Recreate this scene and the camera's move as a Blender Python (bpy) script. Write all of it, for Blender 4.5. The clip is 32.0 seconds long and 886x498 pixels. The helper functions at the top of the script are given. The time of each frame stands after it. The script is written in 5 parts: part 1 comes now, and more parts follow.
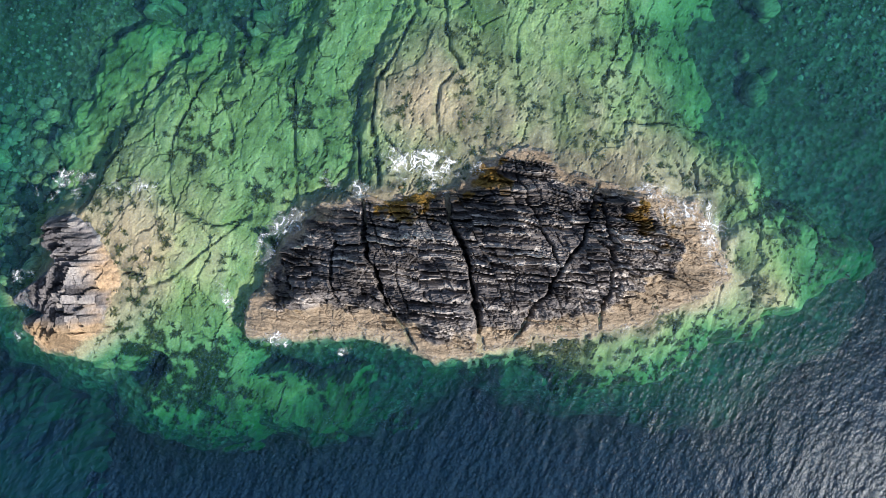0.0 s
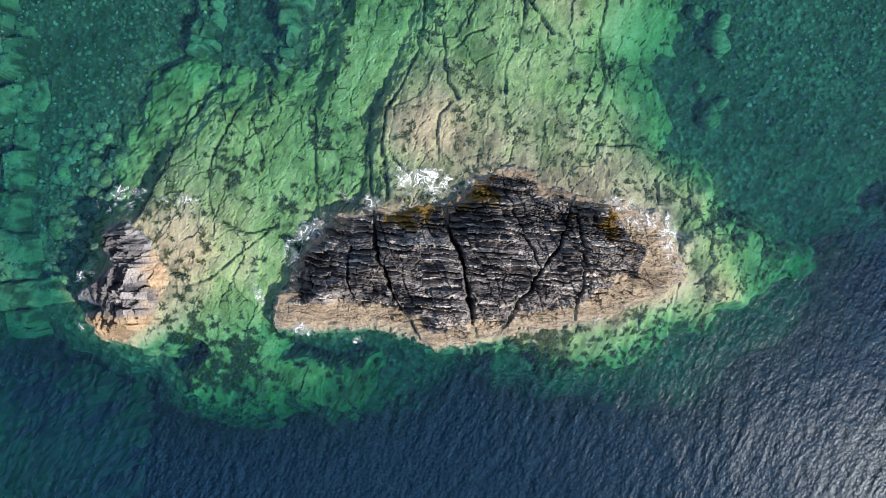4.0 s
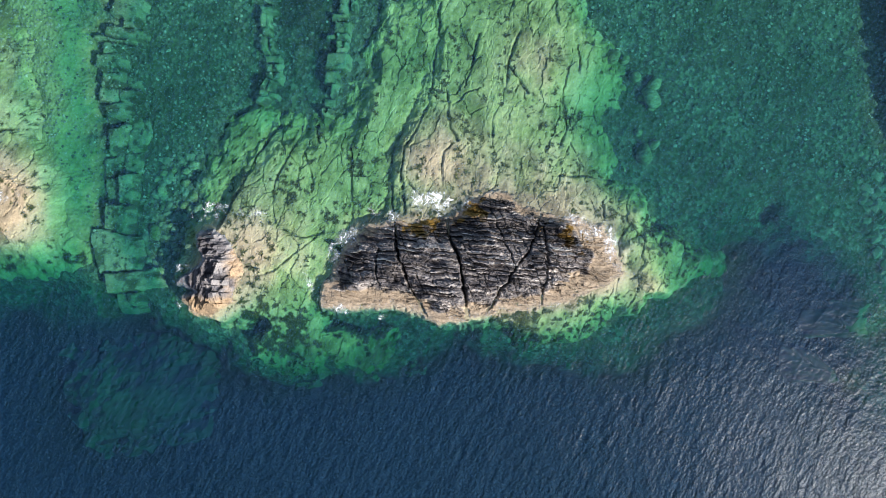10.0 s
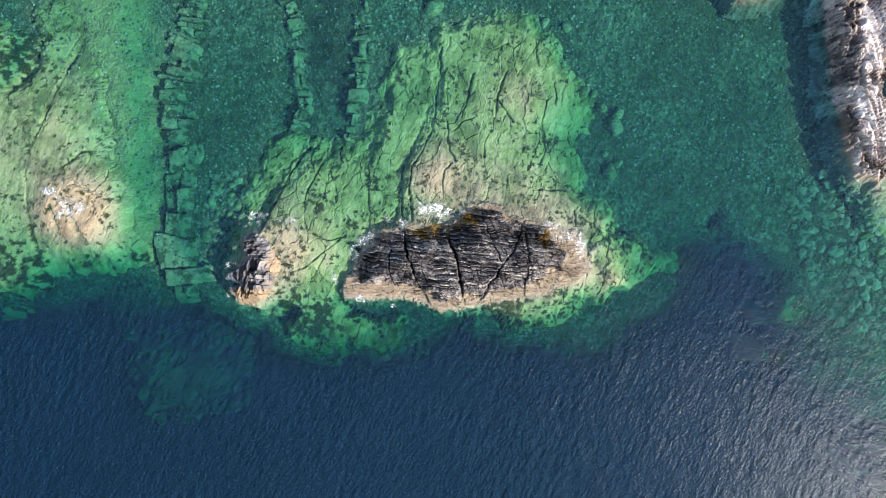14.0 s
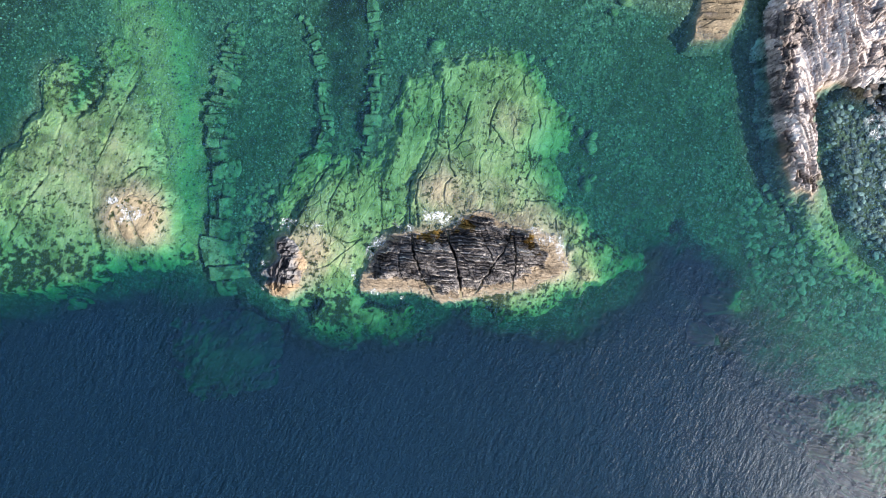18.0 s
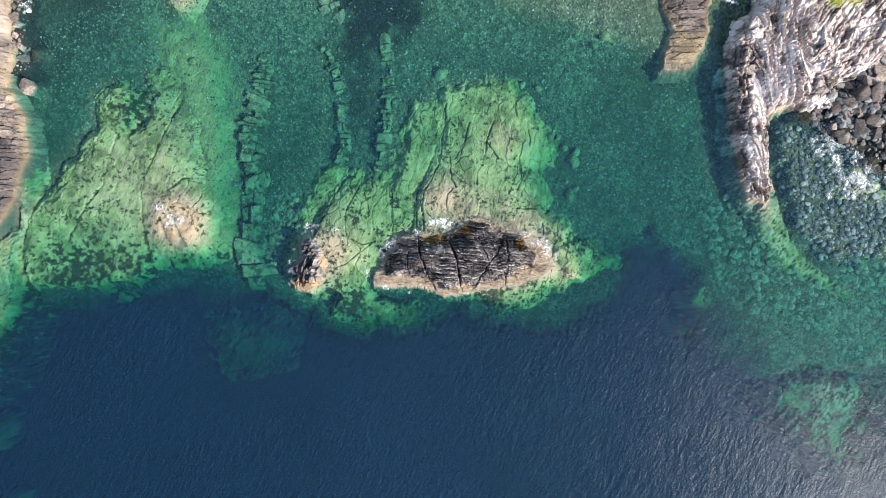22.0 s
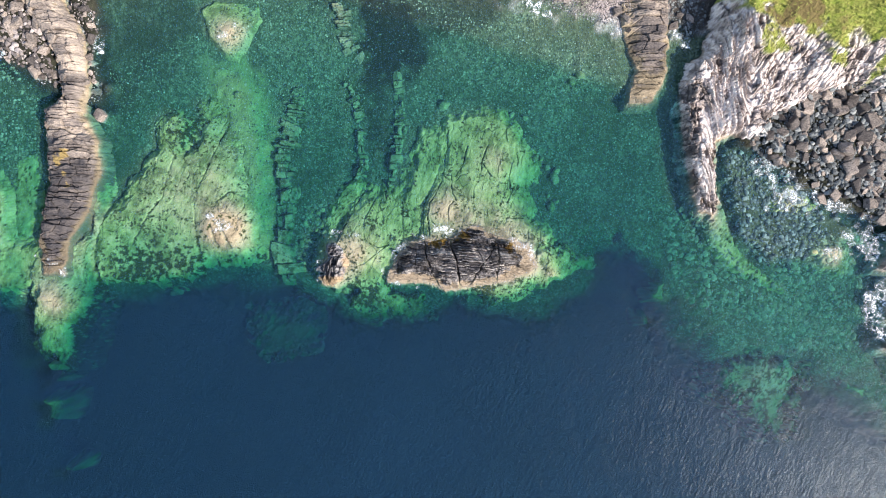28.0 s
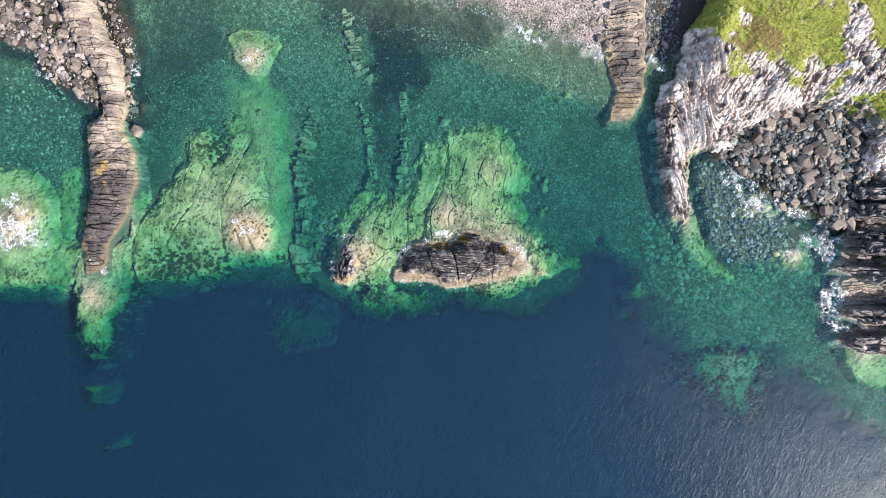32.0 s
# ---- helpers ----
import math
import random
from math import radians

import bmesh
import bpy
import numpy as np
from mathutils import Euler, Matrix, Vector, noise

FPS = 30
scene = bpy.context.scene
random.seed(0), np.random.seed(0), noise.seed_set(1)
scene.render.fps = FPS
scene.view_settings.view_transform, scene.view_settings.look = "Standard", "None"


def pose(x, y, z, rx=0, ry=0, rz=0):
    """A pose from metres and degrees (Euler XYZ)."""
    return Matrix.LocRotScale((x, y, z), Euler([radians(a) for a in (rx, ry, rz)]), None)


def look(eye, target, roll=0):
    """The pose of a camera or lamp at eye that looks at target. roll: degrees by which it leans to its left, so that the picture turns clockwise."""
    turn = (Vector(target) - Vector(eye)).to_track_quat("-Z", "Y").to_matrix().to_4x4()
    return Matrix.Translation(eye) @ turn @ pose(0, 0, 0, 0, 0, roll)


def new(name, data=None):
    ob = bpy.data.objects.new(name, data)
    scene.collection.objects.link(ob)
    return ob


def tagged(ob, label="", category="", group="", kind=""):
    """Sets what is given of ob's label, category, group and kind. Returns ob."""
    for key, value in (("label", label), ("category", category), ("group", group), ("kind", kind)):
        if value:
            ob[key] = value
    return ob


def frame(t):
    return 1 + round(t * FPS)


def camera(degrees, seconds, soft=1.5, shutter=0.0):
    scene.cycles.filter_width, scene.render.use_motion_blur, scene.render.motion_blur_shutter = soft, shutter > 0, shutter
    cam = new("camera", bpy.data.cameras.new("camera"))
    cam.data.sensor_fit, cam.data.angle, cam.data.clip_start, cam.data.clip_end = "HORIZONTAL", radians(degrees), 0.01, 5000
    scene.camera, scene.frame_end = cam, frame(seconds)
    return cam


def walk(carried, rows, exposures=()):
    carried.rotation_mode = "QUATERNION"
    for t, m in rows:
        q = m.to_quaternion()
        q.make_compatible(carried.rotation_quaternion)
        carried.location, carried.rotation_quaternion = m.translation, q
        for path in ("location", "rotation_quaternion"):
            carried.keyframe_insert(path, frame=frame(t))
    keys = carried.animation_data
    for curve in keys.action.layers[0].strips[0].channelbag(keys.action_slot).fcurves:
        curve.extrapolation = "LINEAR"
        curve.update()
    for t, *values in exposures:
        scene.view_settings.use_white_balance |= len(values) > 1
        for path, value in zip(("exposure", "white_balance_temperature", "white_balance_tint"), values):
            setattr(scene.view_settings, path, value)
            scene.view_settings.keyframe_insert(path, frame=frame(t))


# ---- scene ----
# ---------------------------------------------------------------- camera
cam = camera(72, 32.0, soft=1.0)
walk(cam, [
    (0, pose(0.430, -1.640, 33.210, 0, 0, -0.660)),
    (3, pose(0.500, -1.460, 37.320, 0, 0, -0.750)),
    (6, pose(0.450, -1.300, 43.360, 0, 0, -0.450)),
    (9, pose(0.330, -1.230, 50.590, 0, 0, -0.100)),
    (13, pose(0.250, -1.150, 62.200, 0, 0, -0.000)),
    (17, pose(0.150, -1.030, 74.400, 0, 0, 0.100)),
    (21, pose(-0.170, -0.860, 86.440, 0, 0, 0.300)),
    (25, pose(-0.500, -0.620, 98.590, 0, 0, 0.400)),
    (28, pose(-0.640, -0.360, 107.680, 0, 0, 0.550)),
    (32, pose(-0.790, 0.000, 120.260, 0, 0, 0.580)),
], exposures=[(0, 0.66), (9, 0.90), (19, 1.00), (32, 1.12)])

# ---------------------------------------------------------------- light
SUN_TO = Vector((0.80, -0.50, 0.76)).normalized()
sun = new("sun", bpy.data.lights.new("sun", "SUN"))
sun.data.energy, sun.data.angle, sun.data.color = 5.0, radians(0.55), (1.0, 0.955, 0.88)
sun.matrix_world = look(SUN_TO * 300, (0, 0, 0))
world = bpy.data.worlds.new("sky")
scene.world = world
world.use_nodes = True
wn = world.node_tree
sky = wn.nodes.new("ShaderNodeTexSky")
sky.sky_type, sky.sun_disc = "NISHITA", False
sky.sun_elevation = math.asin(SUN_TO.z)
sky.sun_rotation = math.atan2(SUN_TO.x, SUN_TO.y)
wn.links.new(sky.outputs[0], wn.nodes["Background"].inputs[0])
wn.nodes["Background"].inputs[1].default_value = 0.15


# ---------------------------------------------------------------- fields
def rnd(i, j, s):
    """A random number in 0..1 for each pair of whole numbers."""
    i, j = np.asarray(i).astype(np.int64), np.asarray(j).astype(np.int64)
    h = (i * 374761393 + j * 668265263 + s * 1442695041) & 0xFFFFFFFF
    h = ((h ^ (h >> 13)) * 1274126177) & 0xFFFFFFFF
    h = ((h ^ (h >> 16)) * 2246822519) & 0xFFFFFFFF
    return ((h ^ (h >> 15)) & 0xFFFFFF) / float(0xFFFFFF)


def vnoise(x, y, s):
    i, j = np.floor(x), np.floor(y)
    a, b = x - i, y - j
    a, b = a * a * (3 - 2 * a), b * b * (3 - 2 * b)
    return ((rnd(i, j, s) * (1 - a) + rnd(i + 1, j, s) * a) * (1 - b) + (rnd(i, j + 1, s) * (1 - a) + rnd(i + 1, j + 1, s) * a) * b) * 2 - 1


def fbm(x, y, s, n=4):
    out, amp, tot = 0.0, 1.0, 0.0
    for k in range(n):
        out, tot = out + amp * vnoise(x * 2.03 ** k + 17.3 * k, y * 2.03 ** k - 9.1 * k, s + k), tot + amp
        amp *= 0.5
    return out / tot * 1.5


def ease(a, b, x):
    q = np.clip((x - a) / (b - a), 0, 1)
    return q * q * (3 - 2 * q)


def line_dist(pts, x, y):
    best = np.full(np.shape(x), 1e9)
    for (ax, ay), (bx, by) in zip(pts, pts[1:]):
        dx, dy = bx - ax, by - ay
        q = np.clip(((x - ax) * dx + (y - ay) * dy) / (dx * dx + dy * dy + 1e-9), 0, 1)
        best = np.minimum(best, (x - ax - q * dx) ** 2 + (y - ay - q * dy) ** 2)
    return np.sqrt(best)


def inside(pts, x, y):
    """Signed distance to a closed outline, positive inside."""
    odd = np.zeros(np.shape(x), bool)
    for (ax, ay), (bx, by) in zip(pts, pts[1:] + pts[:1]):
        if ay != by:
            odd ^= ((ay > y) != (by > y)) & (x < (bx - ax) * (y - ay) / (by - ay) + ax)
    d = line_dist(pts + pts[:1], x, y)
    return np.where(odd, d, -d)


def cells(u, v, s, jit=0.8):
    """Voronoi plates: distance to the joint and the plate's number."""
    i0, j0 = np.floor(u), np.floor(v)
    f1, f2, pid = np.full(np.shape(u), 9.0), np.full(np.shape(u), 9.0), np.zeros(np.shape(u), np.int64)
    for di in (-1, 0, 1):
        for dj in (-1, 0, 1):
            i, j = i0 + di, j0 + dj
            d = np.hypot(i + 0.5 + jit * (rnd(i, j, s) - 0.5) - u, j + 0.5 + jit * (rnd(i, j, s + 1) - 0.5) - v)
            near = d < f1
            f2 = np.where(near, f1, np.minimum(f2, d))
            pid = np.where(near, ((i + 500) * 1000 + j + 500).astype(np.int64), pid)
            f1 = np.where(near, d, f1)
    return f2 - f1, pid


def turned(x, y, degrees):
    c, s = np.cos(np.radians(degrees)), np.sin(np.radians(degrees))
    return c * x + s * y, -s * x + c * y


def beds(u, v, thick, run, s):
    """Tilted rock beds along u that follow one another across v: height 0..1, the bed's number, the run's number, the place in the bed."""
    edges = np.cumsum(np.random.RandomState(s).uniform(0.35, 1.75, 1200)) * thick
    q = v + 600 * thick
    k = np.searchsorted(edges, q) - 1
    k = np.clip(k, 0, 1198)
    frac = (q - edges[k]) / (edges[k + 1] - edges[k])
    j = np.floor(u / (run * (0.5 + rnd(k, 0, s + 3))) + 50 * rnd(k, 1, s + 4))
    lift = 0.5 + 0.42 * vnoise(u / run + 37.0 * rnd(k, 1, s + 4), k * 1.0, s + 5) + 0.16 * (rnd(k, j, s + 6) - 0.5)
    return 0.55 * lift + 0.45 * frac, k, j, frac


def spots(x, y, base, marks):
    out = np.full(np.shape(x), float(base))
    for px, py, amount, r in marks:
        out += amount * np.exp(-((x - px) ** 2 + (y - py) ** 2) / (r * r))
    return out


# ---------------------------------------------------------------- seabed
SHELF = [(-121.5, -10.0), (-88.1, -9.1), (-78.1, -8.2), (-73.6, -6.8), (-64.1, -7.6), (-54.7, -6.9), (-44.7, -4.6), (-32.4, -2.7), (-25.7, -5.9), (-22.3, -7.9), (-16.7, -12.5), (-4.5, -12.0), (1.1, -7.9), (16.7, -10.9), (23.4, -6.9), (25.0, 0.4), (29.9, 3.2), (36.7, 0.5), (41.2, -7.3), (46.8, -11.7), (50.2, -14.4), (55.8, -16.0), (60.2, -14.9), (66.9, -17.6), (72.5, -19.8), (77.0, -23.6), (81.5, -30.3), (89.4, -34.6), (124.0, -36.5), (122.1, 150.7), (-123.1, 148.2)]
BEACH = [(-28.6, 62.2), (-19.6, 55.6), (-10.7, 51.8), (-0.6, 49.4), (6.1, 47.2), (13.9, 44.3), (22.9, 41.6), (31.8, 38.9), (36.2, 40.6), (44.1, 37.3), (51.8, 43.0), (56.2, 49.7), (55.8, 94.3), (-28.9, 93.4)]

COVE = [(55.9, 23.0), (63.7, 27.2), (69.8, 28.9), (78.7, 29.0), (82.7, 23.2), (80.5, 13.2), (79.0, 5.4), (75.6, 5.3), (72.2, 8.4), (66.6, 10.0), (63.3, 12.5), (57.7, 15.4), (52.3, 19.4)]

RIB_WEST = [(-90.9, 49.4), (-77.5, 48.9), (-74.7, 42.8), (-70.1, 35.1), (-68.8, 27.3), (-72.9, 30.0), (-77.9, 32.2), (-81.9, 37.7), (-90.8, 41.6)]
RIB_EAST = [(-69.9, 48.5), (-65.8, 48.5), (-62.7, 41.8), (-61.6, 37.9), (-62.3, 31.8), (-61.1, 25.7), (-63.7, 24.6), (-63.5, 30.7), (-64.7, 37.4), (-68.0, 43.5)]

GREY = [(48.7, 19.6), (56.5, 16.9), (64.4, 8.6), (74.5, 5.3), (73.4, 2.5), (61.8, -3.7), (55.6, -2.7), (51.7, 1.5), (49.4, 7.3)]

SAND = [(-44.0, 33.0), (-36.0, 34.0), (-32.6, 28.0), (-31.4, 18.0), (-30.8, 8.0), (-31.2, 0.0), (-34.0, -2.0), (-38.0, 4.0), (-39.0, 16.0), (-43.0, 24.0)]


def base_height(x, y):
    sd = inside(SHELF, x, y) + 1.4 * fbm(x / 5, y / 5, 11, 3) + 0.5 * fbm(x, y, 12, 2)
    shelf = np.interp(y, [-30, -6, 15, 27, 36, 43, 50], [-4.2, -3.5, -2.75, -2.2, -1.75, -1.35, -1.0])
    shelf += 0.5 * ease(-45, -70, x) + 1.0 * ease(38, 50, x) * ease(12, 5, y)
    deep = -8.8 + 0.5 * fbm(x / 12, y / 12, 13, 2)
    z = deep + (np.maximum(shelf, deep) - deep) * ease(-1, 0, (sd - 0.6) / (6.0 + 9.0 * ease(33, 45, x) * ease(-40, -20, y)))
    sb = inside(BEACH, x, y) + 0.8 * fbm(x / 6, y / 6, 14, 3)
    z = np.maximum(z, -0.25 + 0.13 * np.maximum(sb, 0) + 0.07 * np.clip(sb, -10, 0) + 0.5 * np.minimum(sb + 10, 0))
    for outline, up in ((COVE, 0.75), (RIB_WEST, 0.45), (RIB_EAST, 0.2), (GREY, -1.3)):
        z = np.maximum(z, np.minimum(up + 0.7 * (inside(outline, x, y) - 0.8 + 1.3 * fbm(x / 2.5, y / 2.5, 17, 3)), up + 0.6))
    for px, py in [(-61.3, 22.6)]:
        z = np.maximum(z, -0.3 - 1.7 * np.maximum(0, np.hypot(x - px, y - py) - 0.7))
    bank = inside(SAND, x, y) + 1.2 * fbm(x / 3, y / 3, 18, 3)
    z = np.maximum(z, -1.5 - 0.5 * np.maximum(0, 3.0 - bank))
    z = np.maximum(z, np.clip((y - 60) * 0.25, -9, 7) - 1.2)
    return z + 0.18 * fbm(x / 1.7, y / 1.7, 15, 4) + 0.06 * fbm(x * 1.6, y * 1.6, 16, 2)


# ---------------------------------------------------------------- materials
def shader(name, rough=0.9, spec=0.3):
    m = bpy.data.materials.new(name)
    m.use_nodes = True
    t = m.node_tree
    b = t.nodes["Principled BSDF"]
    b.inputs["Roughness"].default_value, b.inputs["Specular IOR Level"].default_value = rough, spec
    return m, t, b


def coords(t, sx=1.0, sy=1.0, sz=1.0, angle=0.0):
    g = t.nodes.new("ShaderNodeNewGeometry")
    n = t.nodes.new("ShaderNodeMapping")
    n.vector_type = "TEXTURE"
    n.inputs["Rotation"].default_value = (0, 0, radians(angle))
    n.inputs["Scale"].default_value = (1 / sx, 1 / sy, 1 / sz)
    t.links.new(g.outputs["Position"], n.inputs[0])
    return n.outputs[0]


def noise_tex(t, vec, scale, detail=4, rough=0.6):
    n = t.nodes.new("ShaderNodeTexNoise")
    n.inputs["Scale"].default_value, n.inputs["Detail"].default_value, n.inputs["Roughness"].default_value = scale, detail, rough
    t.links.new(vec, n.inputs["Vector"])
    return n.outputs["Fac"]


def cell_tex(t, vec, scale, out="Color", feature="F1"):
    n = t.nodes.new("ShaderNodeTexVoronoi")
    n.feature = feature
    n.inputs["Scale"].default_value = scale
    t.links.new(vec, n.inputs["Vector"])
    return n.outputs[out]


def ramp(t, fac, *stops):
    n = t.nodes.new("ShaderNodeValToRGB")
    e = n.color_ramp.elements
    while len(e) < len(stops):
        e.new(0.5)
    for k, (p, c) in enumerate(stops):
        e[k].position, e[k].color = p, (*c, 1) if len(c) == 3 else c
    t.links.new(fac, n.inputs[0])
    return n.outputs[0]


def grey(v):
    return (v, v, v)


def mix(t, fac, a, b, blend="MIX"):
    n = t.nodes.new("ShaderNodeMix")
    n.data_type, n.blend_type = "RGBA", blend
    for sock, src in ((0, fac), (6, a), (7, b)):
        if isinstance(src, tuple):
            n.inputs[sock].default_value = (*src, 1)
        elif isinstance(src, float):
            n.inputs[sock].default_value = src
        else:
            t.links.new(src, n.inputs[sock])
    return n.outputs[2]


def attr(t, name):
    n = t.nodes.new("ShaderNodeAttribute")
    n.attribute_name = name
    return n.outputs["Fac"]


def bump(t, b, height, strength, dist):
    n = t.nodes.new("ShaderNodeBump")
    n.inputs["Strength"].default_value, n.inputs["Distance"].default_value = strength, dist
    t.links.new(height, n.inputs["Height"])
    t.links.new(n.outputs[0], b.inputs["Normal"])


def rock_material(name, dark, mid, pale, tide, weed, angle, stretch, scale=1.0, grass=None, relief=0.8):
    """Bedded rock: streaks along the beds, blotches, a bleached tidal zone and weed, by the vertex fields tide and weed."""
    m, t, b = shader(name, 0.88, 0.25)
    streak = noise_tex(t, coords(t, scale, scale * stretch, scale * 2, angle), 2.6, 6, 0.68)
    blotch = noise_tex(t, coords(t, scale, scale, scale), 0.55, 5, 0.62)
    fine = noise_tex(t, coords(t, scale, scale, scale), 9.0, 4, 0.7)
    tone = mix(t, 0.5, streak, attr(t, "tone"))
    col = ramp(t, tone, (0.30, dark), (0.50, mid), (0.72, pale))
    col = mix(t, ramp(t, blotch, (0.38, grey(0.0)), (0.75, grey(0.5))), col, mid)
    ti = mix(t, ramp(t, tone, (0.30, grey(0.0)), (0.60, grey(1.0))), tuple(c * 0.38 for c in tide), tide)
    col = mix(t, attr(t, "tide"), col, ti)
    we = mix(t, fine, tuple(c * 0.35 for c in weed), weed)
    col = mix(t, attr(t, "weed"), col, we)
    if grass:
        gr = mix(t, ramp(t, blotch, (0.42, grey(0.0)), (0.58, grey(1.0))), grass[0], grass[1])
        gr = mix(t, ramp(t, fine, (0.3, grey(0.7)), (0.7, grey(0.0))), gr, grass[2])
        gr = mix(t, attr(t, "heath"), gr, mix(t, fine, (0.07, 0.052, 0.017), (0.17, 0.125, 0.045)))
        col = mix(t, attr(t, "grass"), col, gr)
    col = mix(t, 1.0, col, ramp(t, fine, (0.25, grey(0.55)), (0.75, grey(1.3))), "MULTIPLY")
    t.links.new(col, b.inputs["Base Color"])
    h = mix(t, 0.5, streak, fine)
    bump(t, b, h, relief, 0.12 / scale)
    return m


M_ISLET = rock_material("dark_bedded_rock", (0.018, 0.017, 0.020), (0.135, 0.120, 0.118), (0.46, 0.41, 0.37), (0.265, 0.205, 0.145), (0.20, 0.115, 0.02), 8, 5.5)
M_ISLET_NS = rock_material("upright_bedded_rock", (0.022, 0.021, 0.025), (0.13, 0.122, 0.13), (0.34, 0.31, 0.295), (0.34, 0.24, 0.15), (0.16, 0.10, 0.03), 84, 5.0)
M_RIB = rock_material("jointed_brown_rock", (0.035, 0.031, 0.034), (0.17, 0.137, 0.12), (0.42, 0.33, 0.255), (0.29, 0.225, 0.15), (0.34, 0.235, 0.09), 3, 4.0, 0.8)
M_HEAD = rock_material("weathered_pink_grey_rock", (0.04, 0.034, 0.034), (0.37, 0.30, 0.265), (0.78, 0.69, 0.64), (0.30, 0.235, 0.17), (0.06, 0.06, 0.04), 70, 1.6, 1.4,
                      ((0.22, 0.26, 0.035), (0.30, 0.28, 0.07), (0.09, 0.13, 0.02)), relief=1.5)
M_CLIFF = rock_material("dark_ledge_rock", (0.022, 0.020, 0.022), (0.13, 0.114, 0.11), (0.42, 0.365, 0.33), (0.30, 0.24, 0.19), (0.10, 0.11, 0.03), 0, 2.2, 0.9)
M_REEF = rock_material("algae_covered_reef_rock", (0.070, 0.096, 0.030), (0.190, 0.225, 0.085), (0.325, 0.335, 0.155), (0.315, 0.25, 0.16), (0.035, 0.048, 0.012), 80, 2.2, relief=0.35)

# Dimness of deep water is put into this rock's colour.
M_DEEP = rock_material("dimmed_deep_rock", (0.05, 0.062, 0.03), (0.095, 0.115, 0.06), (0.14, 0.155, 0.085), (0.12, 0.12, 0.07), (0.03, 0.04, 0.012), 30, 1.5, relief=0.3)
M_RIBLOCK = rock_material("pale_sunken_block_rock", (0.07, 0.09, 0.045), (0.17, 0.195, 0.105), (0.28, 0.29, 0.175), (0.24, 0.19, 0.13), (0.03, 0.04, 0.012), 10, 1.6, relief=0.6)


def seabed_material():
    m, t, b = shader("cobble_seabed", 0.95, 0.15)
    v = coords(t)
    col = ramp(t, cell_tex(t, v, 3.4), (0.0, (0.025, 0.031, 0.020)), (0.5, (0.10, 0.118, 0.073)), (0.85, (0.21, 0.225, 0.145)), (1.0, (0.36, 0.36, 0.27)))
    col = mix(t, ramp(t, noise_tex(t, v, 0.12, 5), (0.40, grey(0.0)), (0.62, grey(0.7))), col, (0.045, 0.052, 0.026))
    col = mix(t, ramp(t, noise_tex(t, v, 1.1, 5, 0.7), (0.45, grey(0.0)), (0.60, grey(0.7))), col, (0.045, 0.055, 0.030))
    sand = ramp(t, cell_tex(t, v, 5.0), (0.0, (0.10, 0.088, 0.085)), (0.6, (0.29, 0.235, 0.215)), (1.0, (0.52, 0.44, 0.41)))
    bank = ramp(t, noise_tex(t, v, 1.6, 5, 0.7), (0.35, (0.15, 0.185, 0.075)), (0.65, (0.235, 0.27, 0.12)))
    col = mix(t, attr(t, "bank"), col, bank)
    col = mix(t, attr(t, "shore"), col, sand)
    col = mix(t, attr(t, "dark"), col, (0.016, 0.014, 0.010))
    col = mix(t, attr(t, "grass"), col, (0.10, 0.13, 0.02))
    t.links.new(col, b.inputs["Base Color"])
    bump(t, b, cell_tex(t, v, 3.4, "Distance"), 0.8, 0.16)
    return m


def ripple(t, height):
    """Wind ripples on the sea: short crests that run one way, finer ones across them, in patches of more and less wind."""
    r0 = noise_tex(t, coords(t, 1.0, 2.4, 1.0, 62), 0.5, 4, 0.65)
    r1 = noise_tex(t, coords(t, 1.0, 2.1, 1.0, 68), 0.95, 3, 0.6)
    r2 = noise_tex(t, coords(t, 1.0, 1.7, 1.0, 35), 2.4, 3, 0.6)
    wind = ramp(t, noise_tex(t, coords(t), 0.035, 3), (0.30, grey(0.6)), (0.65, grey(1.0)))
    n = t.nodes.new("ShaderNodeBump")
    n.inputs["Strength"].default_value, n.inputs["Distance"].default_value = 1.0, height
    t.links.new(mix(t, 1.0, mix(t, 0.5, r0, mix(t, 0.4, r1, r2)), wind, "MULTIPLY"), n.inputs["Height"])
    return n.outputs[0]


